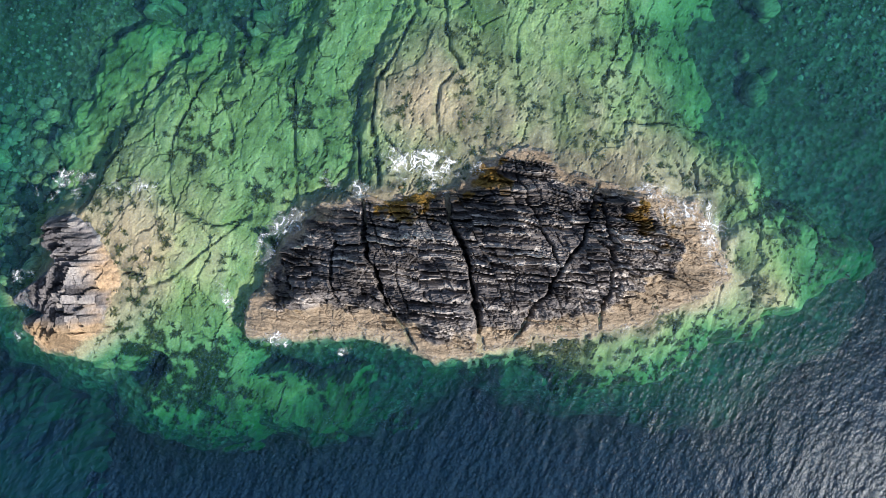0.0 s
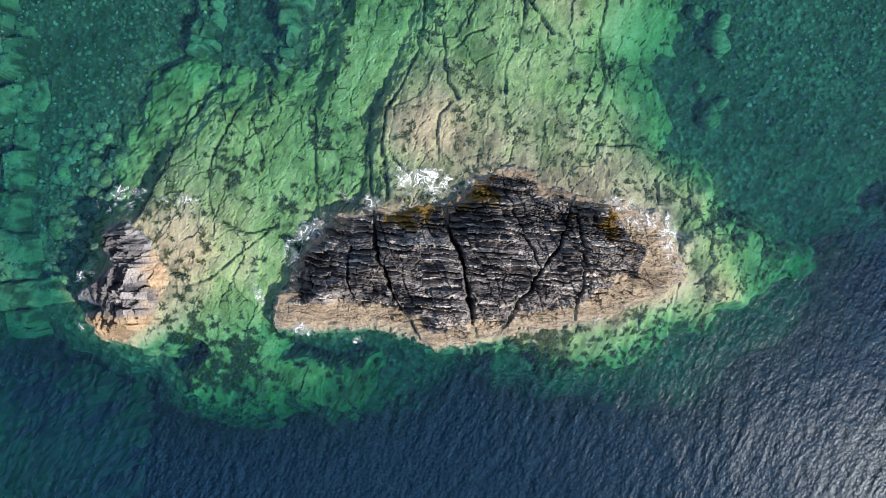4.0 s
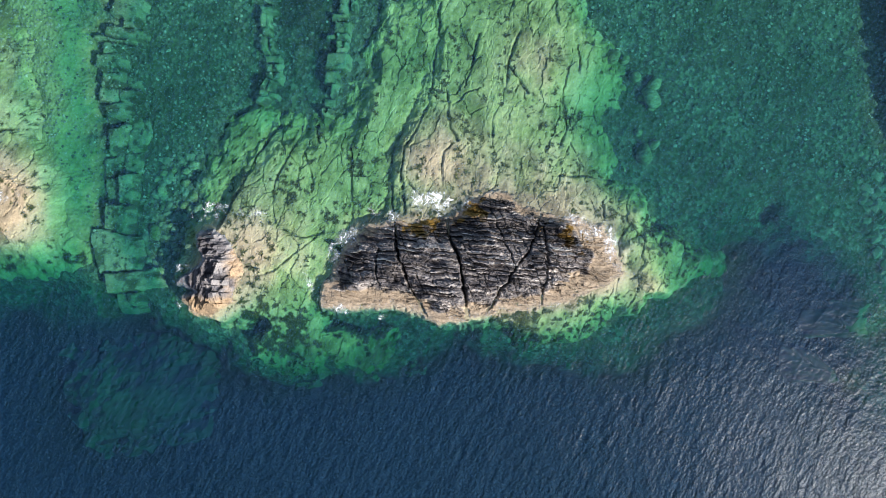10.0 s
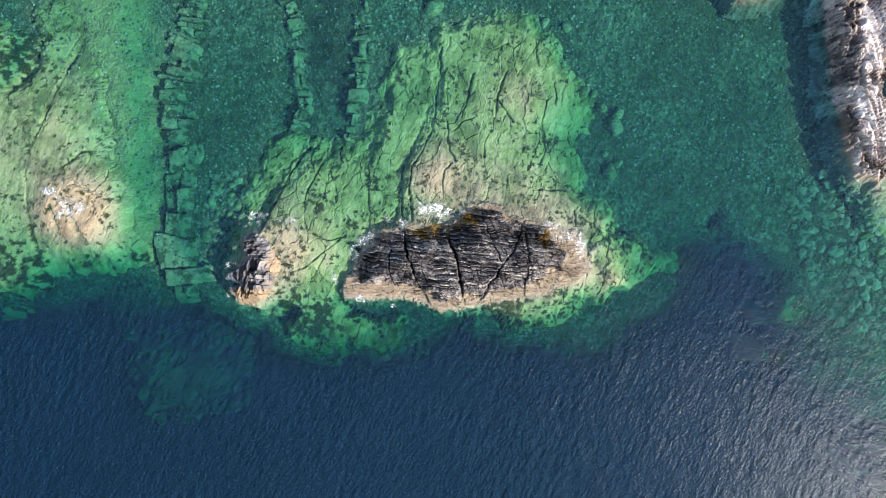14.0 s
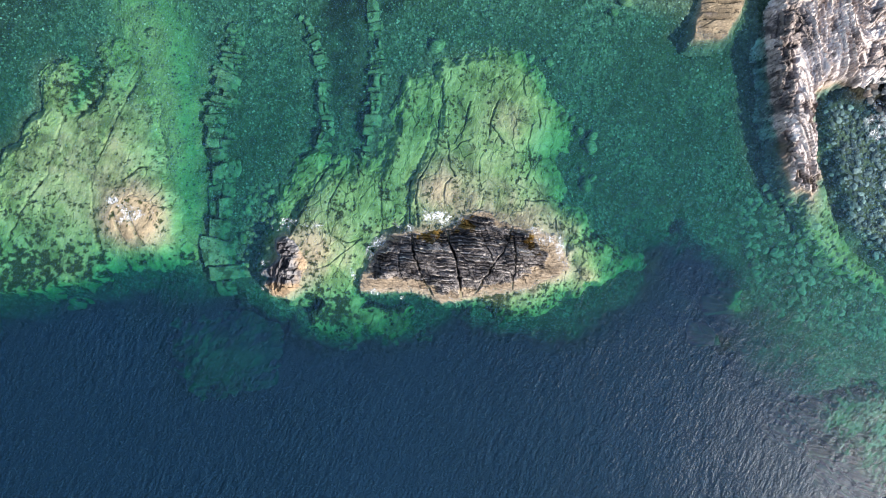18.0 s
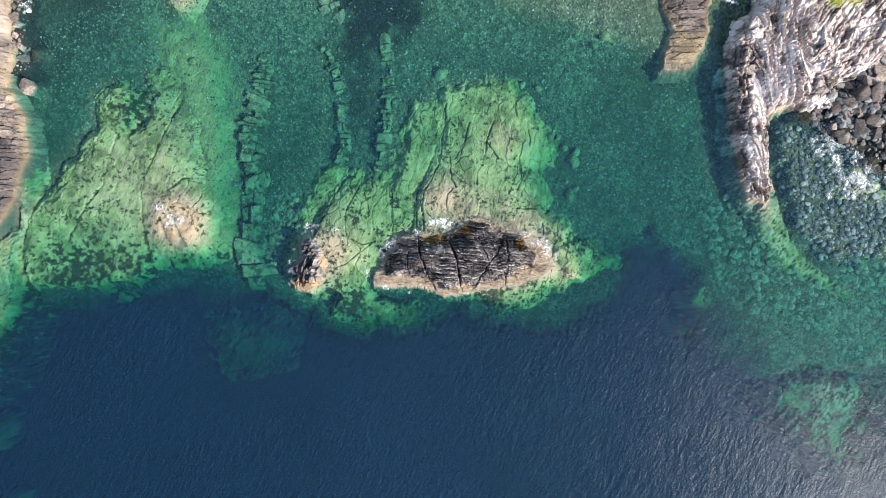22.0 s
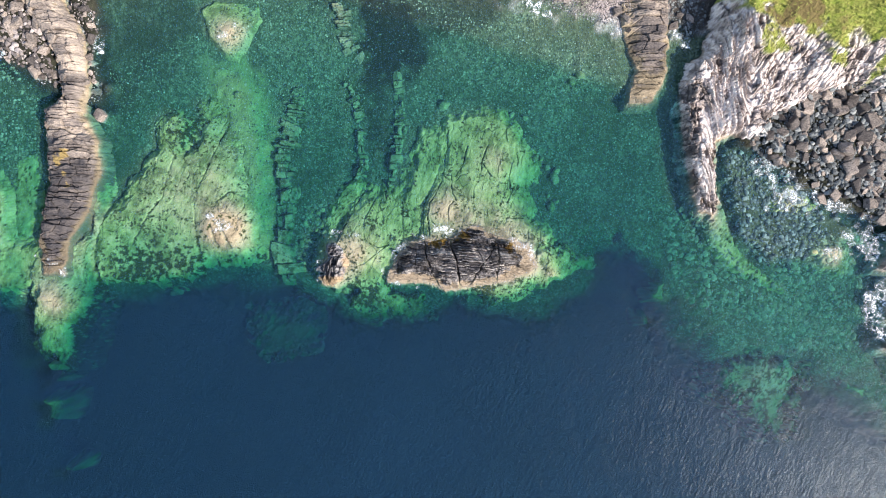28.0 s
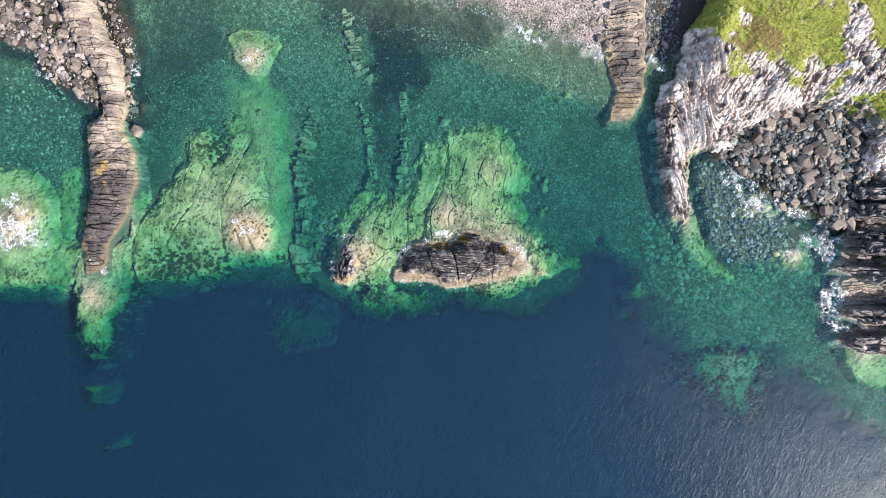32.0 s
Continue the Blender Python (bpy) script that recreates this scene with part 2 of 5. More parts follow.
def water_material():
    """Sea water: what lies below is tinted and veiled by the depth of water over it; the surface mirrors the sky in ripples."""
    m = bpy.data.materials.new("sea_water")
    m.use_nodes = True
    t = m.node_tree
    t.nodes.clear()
    # Absorption and haze are put into the colour from a per-vertex depth.
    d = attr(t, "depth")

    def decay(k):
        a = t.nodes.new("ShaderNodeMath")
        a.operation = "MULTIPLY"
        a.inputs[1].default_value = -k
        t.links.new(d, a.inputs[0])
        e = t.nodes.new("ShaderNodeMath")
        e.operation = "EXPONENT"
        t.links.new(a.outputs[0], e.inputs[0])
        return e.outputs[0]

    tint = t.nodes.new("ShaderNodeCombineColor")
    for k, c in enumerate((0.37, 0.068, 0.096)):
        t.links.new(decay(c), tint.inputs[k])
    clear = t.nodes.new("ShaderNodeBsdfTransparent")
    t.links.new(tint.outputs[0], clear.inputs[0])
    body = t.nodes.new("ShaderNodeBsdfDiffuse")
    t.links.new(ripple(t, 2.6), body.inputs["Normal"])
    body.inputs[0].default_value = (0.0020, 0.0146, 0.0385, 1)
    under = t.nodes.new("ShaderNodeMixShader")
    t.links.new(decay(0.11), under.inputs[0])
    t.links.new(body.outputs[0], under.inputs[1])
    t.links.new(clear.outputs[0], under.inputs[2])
    face = t.nodes.new("ShaderNodeLayerWeight")
    t.links.new(ripple(t, 0.2), face.inputs["Normal"])
    power = t.nodes.new("ShaderNodeMath")
    power.operation = "POWER"
    power.inputs[1].default_value = 5.0
    t.links.new(face.outputs["Facing"], power.inputs[0])
    share = t.nodes.new("ShaderNodeMath")
    share.operation = "MULTIPLY_ADD"
    share.inputs[1].default_value, share.inputs[2].default_value = 0.98, 0.0036
    t.links.new(power.outputs[0], share.inputs[0])
    gloss = t.nodes.new("ShaderNodeBsdfGlossy")
    gloss.inputs["Roughness"].default_value = 0.27
    t.links.new(share.outputs[0], gloss.inputs["Color"])
    t.links.new(ripple(t, 0.2), gloss.inputs["Normal"])
    top = t.nodes.new("ShaderNodeAddShader")
    t.links.new(under.outputs[0], top.inputs[0])
    t.links.new(gloss.outputs[0], top.inputs[1])
    broad = t.nodes.new("ShaderNodeBsdfGlossy")
    broad.inputs["Roughness"].default_value = 0.56
    broad.inputs["Color"].default_value = (0.0046, 0.0102, 0.0162, 1)
    t.links.new(ripple(t, 1.4), broad.inputs["Normal"])
    both = t.nodes.new("ShaderNodeAddShader")
    t.links.new(top.outputs[0], both.inputs[0])
    t.links.new(broad.outputs[0], both.inputs[1])
    out = t.nodes.new("ShaderNodeOutputMaterial")
    t.links.new(both.outputs[0], out.inputs[0])
    return m


M_SEABED, M_WATER = seabed_material(), water_material()


# ---------------------------------------------------------------- mesh makers
def sheet(name, xs, ys, z, fields, material, smooth=True):
    """One height field over the lines xs and ys."""
    nx, ny = len(xs), len(ys)
    gx, gy = np.meshgrid(xs, ys)
    co = np.stack([gx, gy, z], -1).reshape(-1, 3)
    i = np.arange(nx * ny).reshape(ny, nx)
    quads = np.stack([i[:-1, :-1], i[:-1, 1:], i[1:, 1:], i[1:, :-1]], -1).reshape(-1, 4)
    return new(name, raw_mesh(name, co, quads, fields, material, smooth))


def raw_mesh(name, co, faces, fields, material, smooth):
    me = bpy.data.meshes.new(name)
    n, k = faces.shape
    me.vertices.add(len(co))
    me.vertices.foreach_set("co", np.ascontiguousarray(co, np.float32).ravel())
    me.loops.add(n * k)
    me.loops.foreach_set("vertex_index", np.ascontiguousarray(faces, np.int32).ravel())
    me.polygons.add(n)
    me.polygons.foreach_set("loop_start", np.arange(0, n * k, k, dtype=np.int32))
    me.polygons.foreach_set("use_smooth", np.full(n, smooth))
    me.update(calc_edges=True)
    for key, value in fields.items():
        me.attributes.new(key, "FLOAT", "POINT").data.foreach_set("value", np.ascontiguousarray(value, np.float32).ravel())
    me.materials.append(material)
    return me


ROCKS = []


def pieces(pid, keep):
    """Numbers the connected pieces of a grid of part numbers; scraps join the piece beside them."""
    lab = np.where(keep, np.arange(1, pid.size + 1).reshape(pid.shape), 0)

    def grow(lab, same_only):
        for _ in range(400):
            old = lab.copy()
            for ax in (0, 1):
                for back in (False, True):
                    a, p = (lab, pid) if ax == 0 else (lab.T, pid.T)
                    src, dst = (slice(1, None), slice(None, -1)) if back else (slice(None, -1), slice(1, None))
                    if same_only:
                        ok = (p[src] == p[dst]) & (a[src] > 0) & (a[dst] > 0)
                        a[dst] = np.where(ok, np.maximum(a[dst], a[src]), a[dst])
                    else:
                        ok = (a[dst] == -1) & (a[src] > 0)
                        a[dst] = np.where(ok, a[src], a[dst])
            if (old == lab).all():
                break
            if same_only:
                root = lab.ravel()
                m = root > 0
                root[m] = root[root[m] - 1]
        return lab

    lab = grow(lab, True)
    _, inv, counts = np.unique(lab, return_inverse=True, return_counts=True)
    least = 60 if (counts[1:] >= 60).any() else 1
    small = (counts[inv].reshape(lab.shape) < least) & (lab > 0)
    if not small.all():
        lab[small] = -1
        lab = grow(lab, False)
    return lab.ravel()


def rock(name, label, category, part_name, outline, margin, step, field, material, sunk=0.5, smooth=False, group=""):
    """A rock as a height field over its outline, split along its joints into parts. field(x, y) gives height, part number, fields."""
    ax, ay = np.array([p[0] for p in outline]), np.array([p[1] for p in outline])
    box = (ax.min() - margin, ay.min() - margin, ax.max() + margin, ay.max() + margin)
    ROCKS.append((box, field))
    xs, ys = np.arange(box[0], box[2], step), np.arange(box[1], box[3], step)
    gx, gy = np.meshgrid(xs, ys)
    z, pid, fields = field(gx, gy)
    keep = z > base_height(gx, gy) - sunk
    i = np.arange(gx.size).reshape(gx.shape)
    quads = np.stack([i[:-1, :-1], i[:-1, 1:], i[1:, 1:], i[1:, :-1]], -1).reshape(-1, 4)
    keep = keep.ravel()[quads].any(1)
    ids = pieces(np.asarray(pid)[:-1, :-1], keep.reshape(gx.shape[0] - 1, -1))[keep]
    quads = quads[keep][ids > 0]
    ids = ids[ids > 0]
    cx, cy = float(ax.mean()), float(ay.mean())
    thing = tagged(new(name), label, category, group)
    thing.location = (cx, cy, 0)
    co = np.stack([gx - cx, gy - cy, z], -1).reshape(-1, 3)
    for k in np.unique(ids):
        q = quads[ids == k]
        used, local = np.unique(q, return_inverse=True)
        sub = {key: np.broadcast_to(value, gx.shape).ravel()[used] for key, value in fields.items()}
        kind, note = part_name, ""
        if "grass" in sub and sub["grass"].mean() > 0.5:
            kind, note = "turf", "grassy top"
        elif sub["weed"].mean() > 0.4:
            kind, note = "weedy_" + part_name, "covered with dark weed"
        elif sub["tide"].mean() > 0.5:
            kind, note = "tidal_" + part_name, "bleached tan by the tide"
        ob = tagged(new(kind, raw_mesh(kind, co[used], local.reshape(-1, 4), sub, material, smooth)), note)
        ob.parent = thing
    return thing


def heights(x, y):
    """The top of the ground and of all rocks at the given places."""
    x, y = np.asarray(x, float), np.asarray(y, float)
    z = base_height(x, y)
    for (x0, y0, x1, y1), field in ROCKS:
        m = (x > x0) & (x < x1) & (y > y0) & (y < y1)
        if m.any():
            z[m] = np.maximum(z[m], field(x[m], y[m])[0])
    return z


def lines(fine, mid, far, f, m):
    """Grid lines, close together in the middle and wide apart towards the horizon."""
    a = np.arange(0, fine, f)
    b = np.arange(fine, mid, m)
    c = mid + np.cumsum(m * 1.28 ** np.arange(1, 40))
    c = np.concatenate([[mid], c[c < far], [far]])
    return np.concatenate([a, b, c])


# ---------------------------------------------------------------- reefs
ISLET = [(-10.30, -6.10), (-10.20, -5.18), (-9.41, -3.65), (-9.25, -3.04), (-8.63, -2.27), (-8.31, -1.51), (-7.37, -0.29), (-6.13, 0.62), (-3.97, 1.06), (-1.51, 1.34), (0.96, 1.46), (2.51, 2.74), (4.21, 3.58), (5.91, 3.41), (8.04, 2.06), (10.19, 1.57), (12.30, 1.25), (13.90, 0.75), (14.95, -0.40), (15.60, -1.90), (15.98, -3.33), (14.12, -4.60), (11.65, -5.49), (9.18, -6.27), (6.71, -6.45), (3.94, -6.82), (2.39, -7.42), (-0.07, -7.51), (-1.14, -7.13), (-2.06, -6.60), (-4.05, -6.11), (-6.52, -6.27), (-8.37, -6.43)]
STUMP = [(-20.97, 0.11), (-19.37, 0.22), (-18.52, -0.78), (-17.80, -2.32), (-17.47, -3.25), (-18.13, -4.47), (-18.58, -5.95), (-20.38, -6.97), (-21.91, -6.46), (-22.45, -5.50), (-21.43, -4.90), (-22.81, -4.11), (-21.87, -3.20), (-20.63, -2.29), (-21.23, -1.05)]


def reef_field(outline, top, marks, size, angle, s, edge=0.7, slope=0.6, joint=0.30, weeds=(), weed_base=-0.85, wob=0.7, tides=(), cap=-0.10, speck=0.0, south=1.7, fringe=0.5, cracks=(), wide=0.09, near=()):
    """A flat platform of jointed plates: named cracks cut it, weed grows in the cracks and along the seaward edge."""
    def field(x, y):
        sd = inside(outline, x, y) + wob * fbm(x / 2.2, y / 2.2, s, 3) + 0.6 * wob * fbm(x * 1.3, y * 1.3, s + 9, 4)
        wx, wy = x + 0.28 * fbm(x / 1.3, y / 1.3, s + 2, 4), y + 0.28 * fbm(x / 1.3, y / 1.3, s + 3, 4)
        u, v = turned(wx, wy, angle)
        gap, pid = cells(u / size[0], v / size[1], s + 20)
        z = spots(x, y, top, marks) + 0.16 * (rnd(pid, 0, s + 5) - 0.5)
        z += 0.14 * (rnd(pid, 1, s) - 0.5) * (v / size[1] % 1)
        g2, p2 = cells(u / size[0] * 2.6, v / size[1] * 2.2, s + 40)
        z += 0.05 * (rnd(p2, 0, s + 6) - 0.5) - 0.13 * (1 - ease(0.0, 0.07, g2)) * (rnd(p2, 3, s) > 0.62)
        open_joint = (1 - ease(0.0, 0.055, gap)) * ease(-0.1, 0.35, fbm(x / 2.6, y / 2.6, s + 50, 3))
        _, k3, j3, f3 = beds(u, v + 0.12 * fbm(x * 2, y * 2, s + 51, 3), 0.55, 2.4, s + 52)
        hair = np.exp(-(f3 / 0.10) ** 2) * (rnd(k3, j3, s + 53) > 0.62)
        cleft = np.zeros(np.shape(x))
        for k, line in enumerate(cracks):
            d = line_dist(line, x + 0.13 * fbm(x * 1.1, y * 1.1, s + 80 + k, 4), y + 0.13 * fbm(x * 1.1, y * 1.1, s + 90 + k, 4))
            w = wide * (0.45 + 1.1 * (0.5 + 0.5 * vnoise(x * 0.9, y * 0.9, s + 85 + k))) * (1.25 if k == 0 else 1.0)
            cleft = np.maximum(cleft, np.exp(-(d / w) ** 2) * (1.2 if k == 0 else 1.0))
        cleft = cleft * (0.25 + 0.75 * ease(-0.45, 0.2, fbm(x * 0.7, y * 0.7, s + 39, 3)))
        z += 0.04 * fbm(u * 2.2, v / 1.5, s + 7, 3) + 0.025 * fbm(x * 4, y * 4, s + 8, 2)
        z = np.minimum(z, cap + 0.07 * fbm(x * 1.5, y * 1.5, s + 70, 2))
        halo = np.zeros(np.shape(x))
        for ring in near:
            away = -inside(ring, x, y) + 0.5 * fbm(x / 1.2, y / 1.2, s + 36, 3)
            halo = np.maximum(halo, ease(2.4, 0.2, away))
            z = np.maximum(z, -0.12 - 0.42 * np.maximum(0, away))
        z -= 0.7 * joint * open_joint + 0.06 * hair + 0.42 * cleft
        out = np.maximum(0, edge - sd)
        z -= (slope + south * ease(-3, -7, y)) * out + 0.25 * np.maximum(0, out - 1.5) ** 1.3 + 1.5 * np.maximum(0, out - 4.0) ** 1.5
        w = weed_base + (0.45 - 0.5 * speck) * fbm(x * 0.7, y * 0.7, s + 30, 3) + (0.75 + 0.7 * speck) * fbm(x * (2.4 - 1.2 * speck), y * (2.4 - 0.6 * speck), s + 31, 3)
        for px, py, amount, r in weeds:
            w = w + amount * np.exp(-((x - px) ** 2 + (y - py) ** 2) / (r * r))
        w = w + fringe * ease(0.4, 2.0, out) * (0.35 + 0.65 * ease(3, -3, y))
        w = w + (0.95 * cleft + 0.55 * open_joint + 0.25 * hair) * (0.55 + 0.7 * fbm(x * 1.2, y * 1.2, s + 33, 3))
        w = np.maximum(w, 1.3 * (fbm(x * 3.6, y * 3.6, s + 37, 3) - 0.42) * ease(-0.2, 0.4, fbm(x / 2, y / 2, s + 38, 3)) * (sd > 0.5))
        t = 0.45 * ease(-0.85, -0.15, z + 0.25 * fbm(x / 1.5, y / 1.5, s + 34, 4))
        t = t + 0.6 * halo
        for px, py, amount, r in tides:
            t = t + amount * np.exp(-((x - px) ** 2 + (y - py) ** 2) / (r * r))
        tone = 0.5 + 0.16 * (rnd(pid, 8, s) - 0.5) + 0.22 * (rnd(p2, 8, s) - 0.5) + 0.42 * fbm(x / 2.6, y / 2.6, s + 60, 5) + 0.30 * fbm(u * 1.3, v * 3.0, s + 61, 4)
        return z, pid, {"weed": ease(0.0, 0.18, w), "tone": tone, "tide": np.clip(t + 0.30 * fbm(x, y, s + 4, 4) * (t > 0.02), 0, 1)}
    return field


# First line: a step's shadow, put in as a cut with dark colour.
EAST_CRACKS = [[(-3.11, 1.92), (-3.4, 5.51), (-3.11, 7.9), (-2.01, 9.57), (-1.3, 11.25), (-0.72, 13.16), (-0.43, 16.03), (-0.1, 18.42), (0.04, 20.81)], [(-4.21, 2.07), (-4.35, 6.94), (-3.69, 8.62), (-2.63, 10.15)], [(0.28, 4.31), (0.14, 6.23), (0.43, 7.33), (0.95, 7.9)], [(-0.82, 12.78), (1.09, 11.63), (2.62, 12.78), (3.48, 13.16)], [(4.68, 8.86), (4.82, 10.77), (5.68, 11.96), (6.16, 15.55), (7.31, 18.65)], [(10.65, 7.9), (11.42, 9.57), (11.04, 12.68), (11.61, 15.55)], [(10.65, 5.22), (13.04, 5.37), (14.57, 5.22), (15.91, 4.94)], [(11.13, 4.55), (11.28, 3.22)], [(14.48, 3.02), (14.62, 1.45)], [(15.53, -8.35), (15.67, -2.62), (16.01, -0.7), (16.68, 0.97)], [(0.62, 12.68), (0.95, 9.57), (1.67, 8.38)], [(2.29, 13.16), (2.91, 15.07), (3.48, 17.94)], [(7.79, 12.68), (6.11, 15.07)], [(12.57, 14.59), (12.38, 16.98)]]
MID_CRACKS = [[(-19.55, 0.63), (-18.74, 2.64), (-17.55, 4.79), (-16.59, 6.94), (-15.73, 8.62), (-14.68, 10.05)], [(-14.49, 0.73), (-14.87, 3.02), (-14.77, 4.94), (-14.11, 6.08), (-13.25, 7.8), (-12.48, 10.05)], [(-16.11, -3.67), (-14.68, -3.09), (-13.25, -1.9), (-12.19, -1.09), (-10.38, 0.35)], [(-7.94, 8.14), (-7.89, 5.51), (-7.75, 1.45)], [(-17.79, -2.62), (-16.02, -2.95)], [(-11.09, 10.05), (-10.81, 8.28)], [(-14.49, 0.83), (-12.29, -0.13), (-10.38, 0.25)], [(-12.05, 7.42), (-11.33, 5.03), (-11.52, 2.64)], [(-6.55, 1.21), (-5.21, 3.02), (-4.16, 4.08)]]
AWASH_CRACKS = [[(-44.25, -0.99), (-44.8, 4.09), (-45.17, 7.78), (-44.07, 10.55), (-41.02, 17.93), (-39.45, 21.35)], [(-56.25, 0.21), (-53.48, 5.01), (-50.71, 8.52), (-49.79, 12.39), (-48.68, 15.9), (-52.0, 21.16)], [(-63.63, 2.98), (-61.79, 6.67), (-57.17, 10.36), (-56.25, 14.98), (-53.3, 19.32)], [(-41.94, 3.35), (-40.37, -0.71)], [(-40.1, 3.35), (-38.34, -0.53)], [(-37.05, 3.16), (-35.76, 0.21)], [(-41.02, 7.78), (-38.53, 9.63), (-34.1, 7.78)], [(-57.63, 11.93), (-54.4, 9.63), (-51.08, 8.24)]]
EAST_REEF = [(-7.5, 1.2), (-4.3, 1.5), (-3.7, 5.2), (-4.1, 7.0), (-3.2, 9.0), (-1.4, 11.0), (-0.7, 13.9), (-0.3, 18.5), (0.3, 22.5), (2.9, 23.7), (5.2, 24.0), (8.7, 23.7), (11.3, 22.0), (12.7, 19.7), (15.0, 16.8), (15.9, 14.5), (17.6, 12.2), (17.9, 9.3), (16.7, 7.0), (13.4, 5.5), (15.6, 4.1), (17.9, 2.1), (17.3, 0.6), (16.4, -0.5), (21.3, -1.6), (23.4, -2.5), (21.3, -5.1), (18.2, -6.0), (16.2, -8.0), (12.7, -10.8), (8.7, -9.9), (5.8, -8.3), (2.9, -8.1), (0.0, -8.0), (-2.3, -6.9), (-5.2, -6.6), (-9.8, -6.0), (-8.6, -1.7)]
rock("submerged_reef", "broad green algae-covered rock platform under clear shallow water", "reef", "reef_slab", EAST_REEF, 6.0, 0.11,
     reef_field(EAST_REEF, -1.25, [(4.6, 4.1, 0.75, 7), (-1.1, 7.0, 0.75, 4), (8.7, 15.6, 0.75, 4.5), (1.2, -6.9, 0.8, 5), (16.2, 11.0, -1.5, 4), (17.3, 7.6, -1.3, 3), (12.7, -9.7, -1.6, 4), (21.3, -2.8, -1.4, 3), (12.7, 1.2, 0.8, 6), (-5.7, -2.8, 0.7, 5), (19.0, -4.6, 1.3, 2.5), (19.6, -1.1, 0.7, 3)],
                (4.2, 2.0), 78, 100, cracks=EAST_CRACKS, near=(ISLET,), weeds=[(0.6, 11.0, 0.45, 1.2), (-5.2, -6.6, 0.7, 2), (6.9, -8.6, 0.9, 3), (12.7, -8.0, 0.8, 3), (19.0, -0.5, 0.75, 2.5), (21.9, -3.4, .7, 2), (-2.3, -8.3, 1.0, 2.5)],
                tides=[(4.6, 4.1, 0.3, 6), (-1.1, 7.0, 0.6, 3.5), (8.7, 15.6, 0.5, 2.5), (1.2, -6.9, 0.7, 5), (12.7, 2.4, 0.4, 4), (-7.5, -2.8, .6, 4)]), M_REEF)

MID_REEF = [(-22.3, -6.9), (-21.8, -2.8), (-21.3, 0.1), (-19.3, 1.2), (-17.8, 4.1), (-16.1, 7.6), (-13.8, 9.2), (-11.8, 8.4), (-10.4, 9.6), (-8.1, 8.7), (-6.9, 10.1), (-6.4, 13.3), (-5.2, 17.4), (-4.0, 20.7), (-0.4, 20.8), (-0.8, 13.9), (-1.6, 11.3), (-3.3, 9.2), (-4.4, 7.0), (-4.1, 1.8), (-7.5, 0.1), (-9.2, -4.0), (-10.2, -6.9), (-9.8, -8.0), (-4.6, -8.9), (-3.7, -11.8), (-6.9, -12.6), (-10.4, -11.5), (-12.7, -12.7), (-15.0, -13.1), (-18.1, -11.5), (-16.1, -8.0), (-18.7, -8.3)]
rock("submerged_reef", "yellow-green weedy rock platform beside the small islet under shallow water", "reef", "reef_slab", MID_REEF, 6.0, 0.11,
     reef_field(MID_REEF, -1.25, [(-17.3, -0.5, 0.95, 4.5), (-19.6, -4.6, 0.7, 3), (-12.1, -2.8, 0.6, 4.5), (-14.4, -11.5, -1.6, 3.5), (-6.9, -10.3, -1.5, 3.5), (-3.4, 15.6, -0.3, 4), (-12.7, 7.0, 0.2, 3), (-10.4, -6.9, -.4, 3)],
                (3.6, 1.5), 74, 200, cracks=MID_CRACKS, near=(STUMP,), weeds=[(-7.5, 5.8, 0.85, 1.3), (-13.5, 3.5, 0.5, 1.2), (-16.1, -8.0, 1.0, 2.2), (-13.8, -9.7, 0.75, 2.5), (-11.3, 9.5, .75, .8), (-11.7, 4.1, .6, 1.0), (-9.9, 11.4, .8, .8), (-8.1, -8.0, 0.9, 2.4), (-10.9, -8.0, .6, 2), (-5.7, 7.0, .6, .8)], weed_base=-0.8,
                tides=[(-17.3, -0.5, 0.7, 3.5), (-19.6, -4.6, 0.6, 3), (-17.3, 4.7, .4, 2)]), M_REEF)

WEST_SHELF = [(-22.2, 0.1), (-21.6, 5.2), (-20.4, 8.1), (-18.7, 10.7), (-16.1, 12.5), (-15.3, 11.3), (-16.1, 7.6), (-17.8, 4.1), (-19.6, 0.9)]
rock("submerged_ledge", "dark green rock ledge sloping into deeper water", "ledge", "ledge_slab", WEST_SHELF, 6.0, 0.2,
     reef_field(WEST_SHELF, -2.1, [], (1.6, 1.4), 65, 300, slope=1.0, weed_base=-0.7), M_REEF)

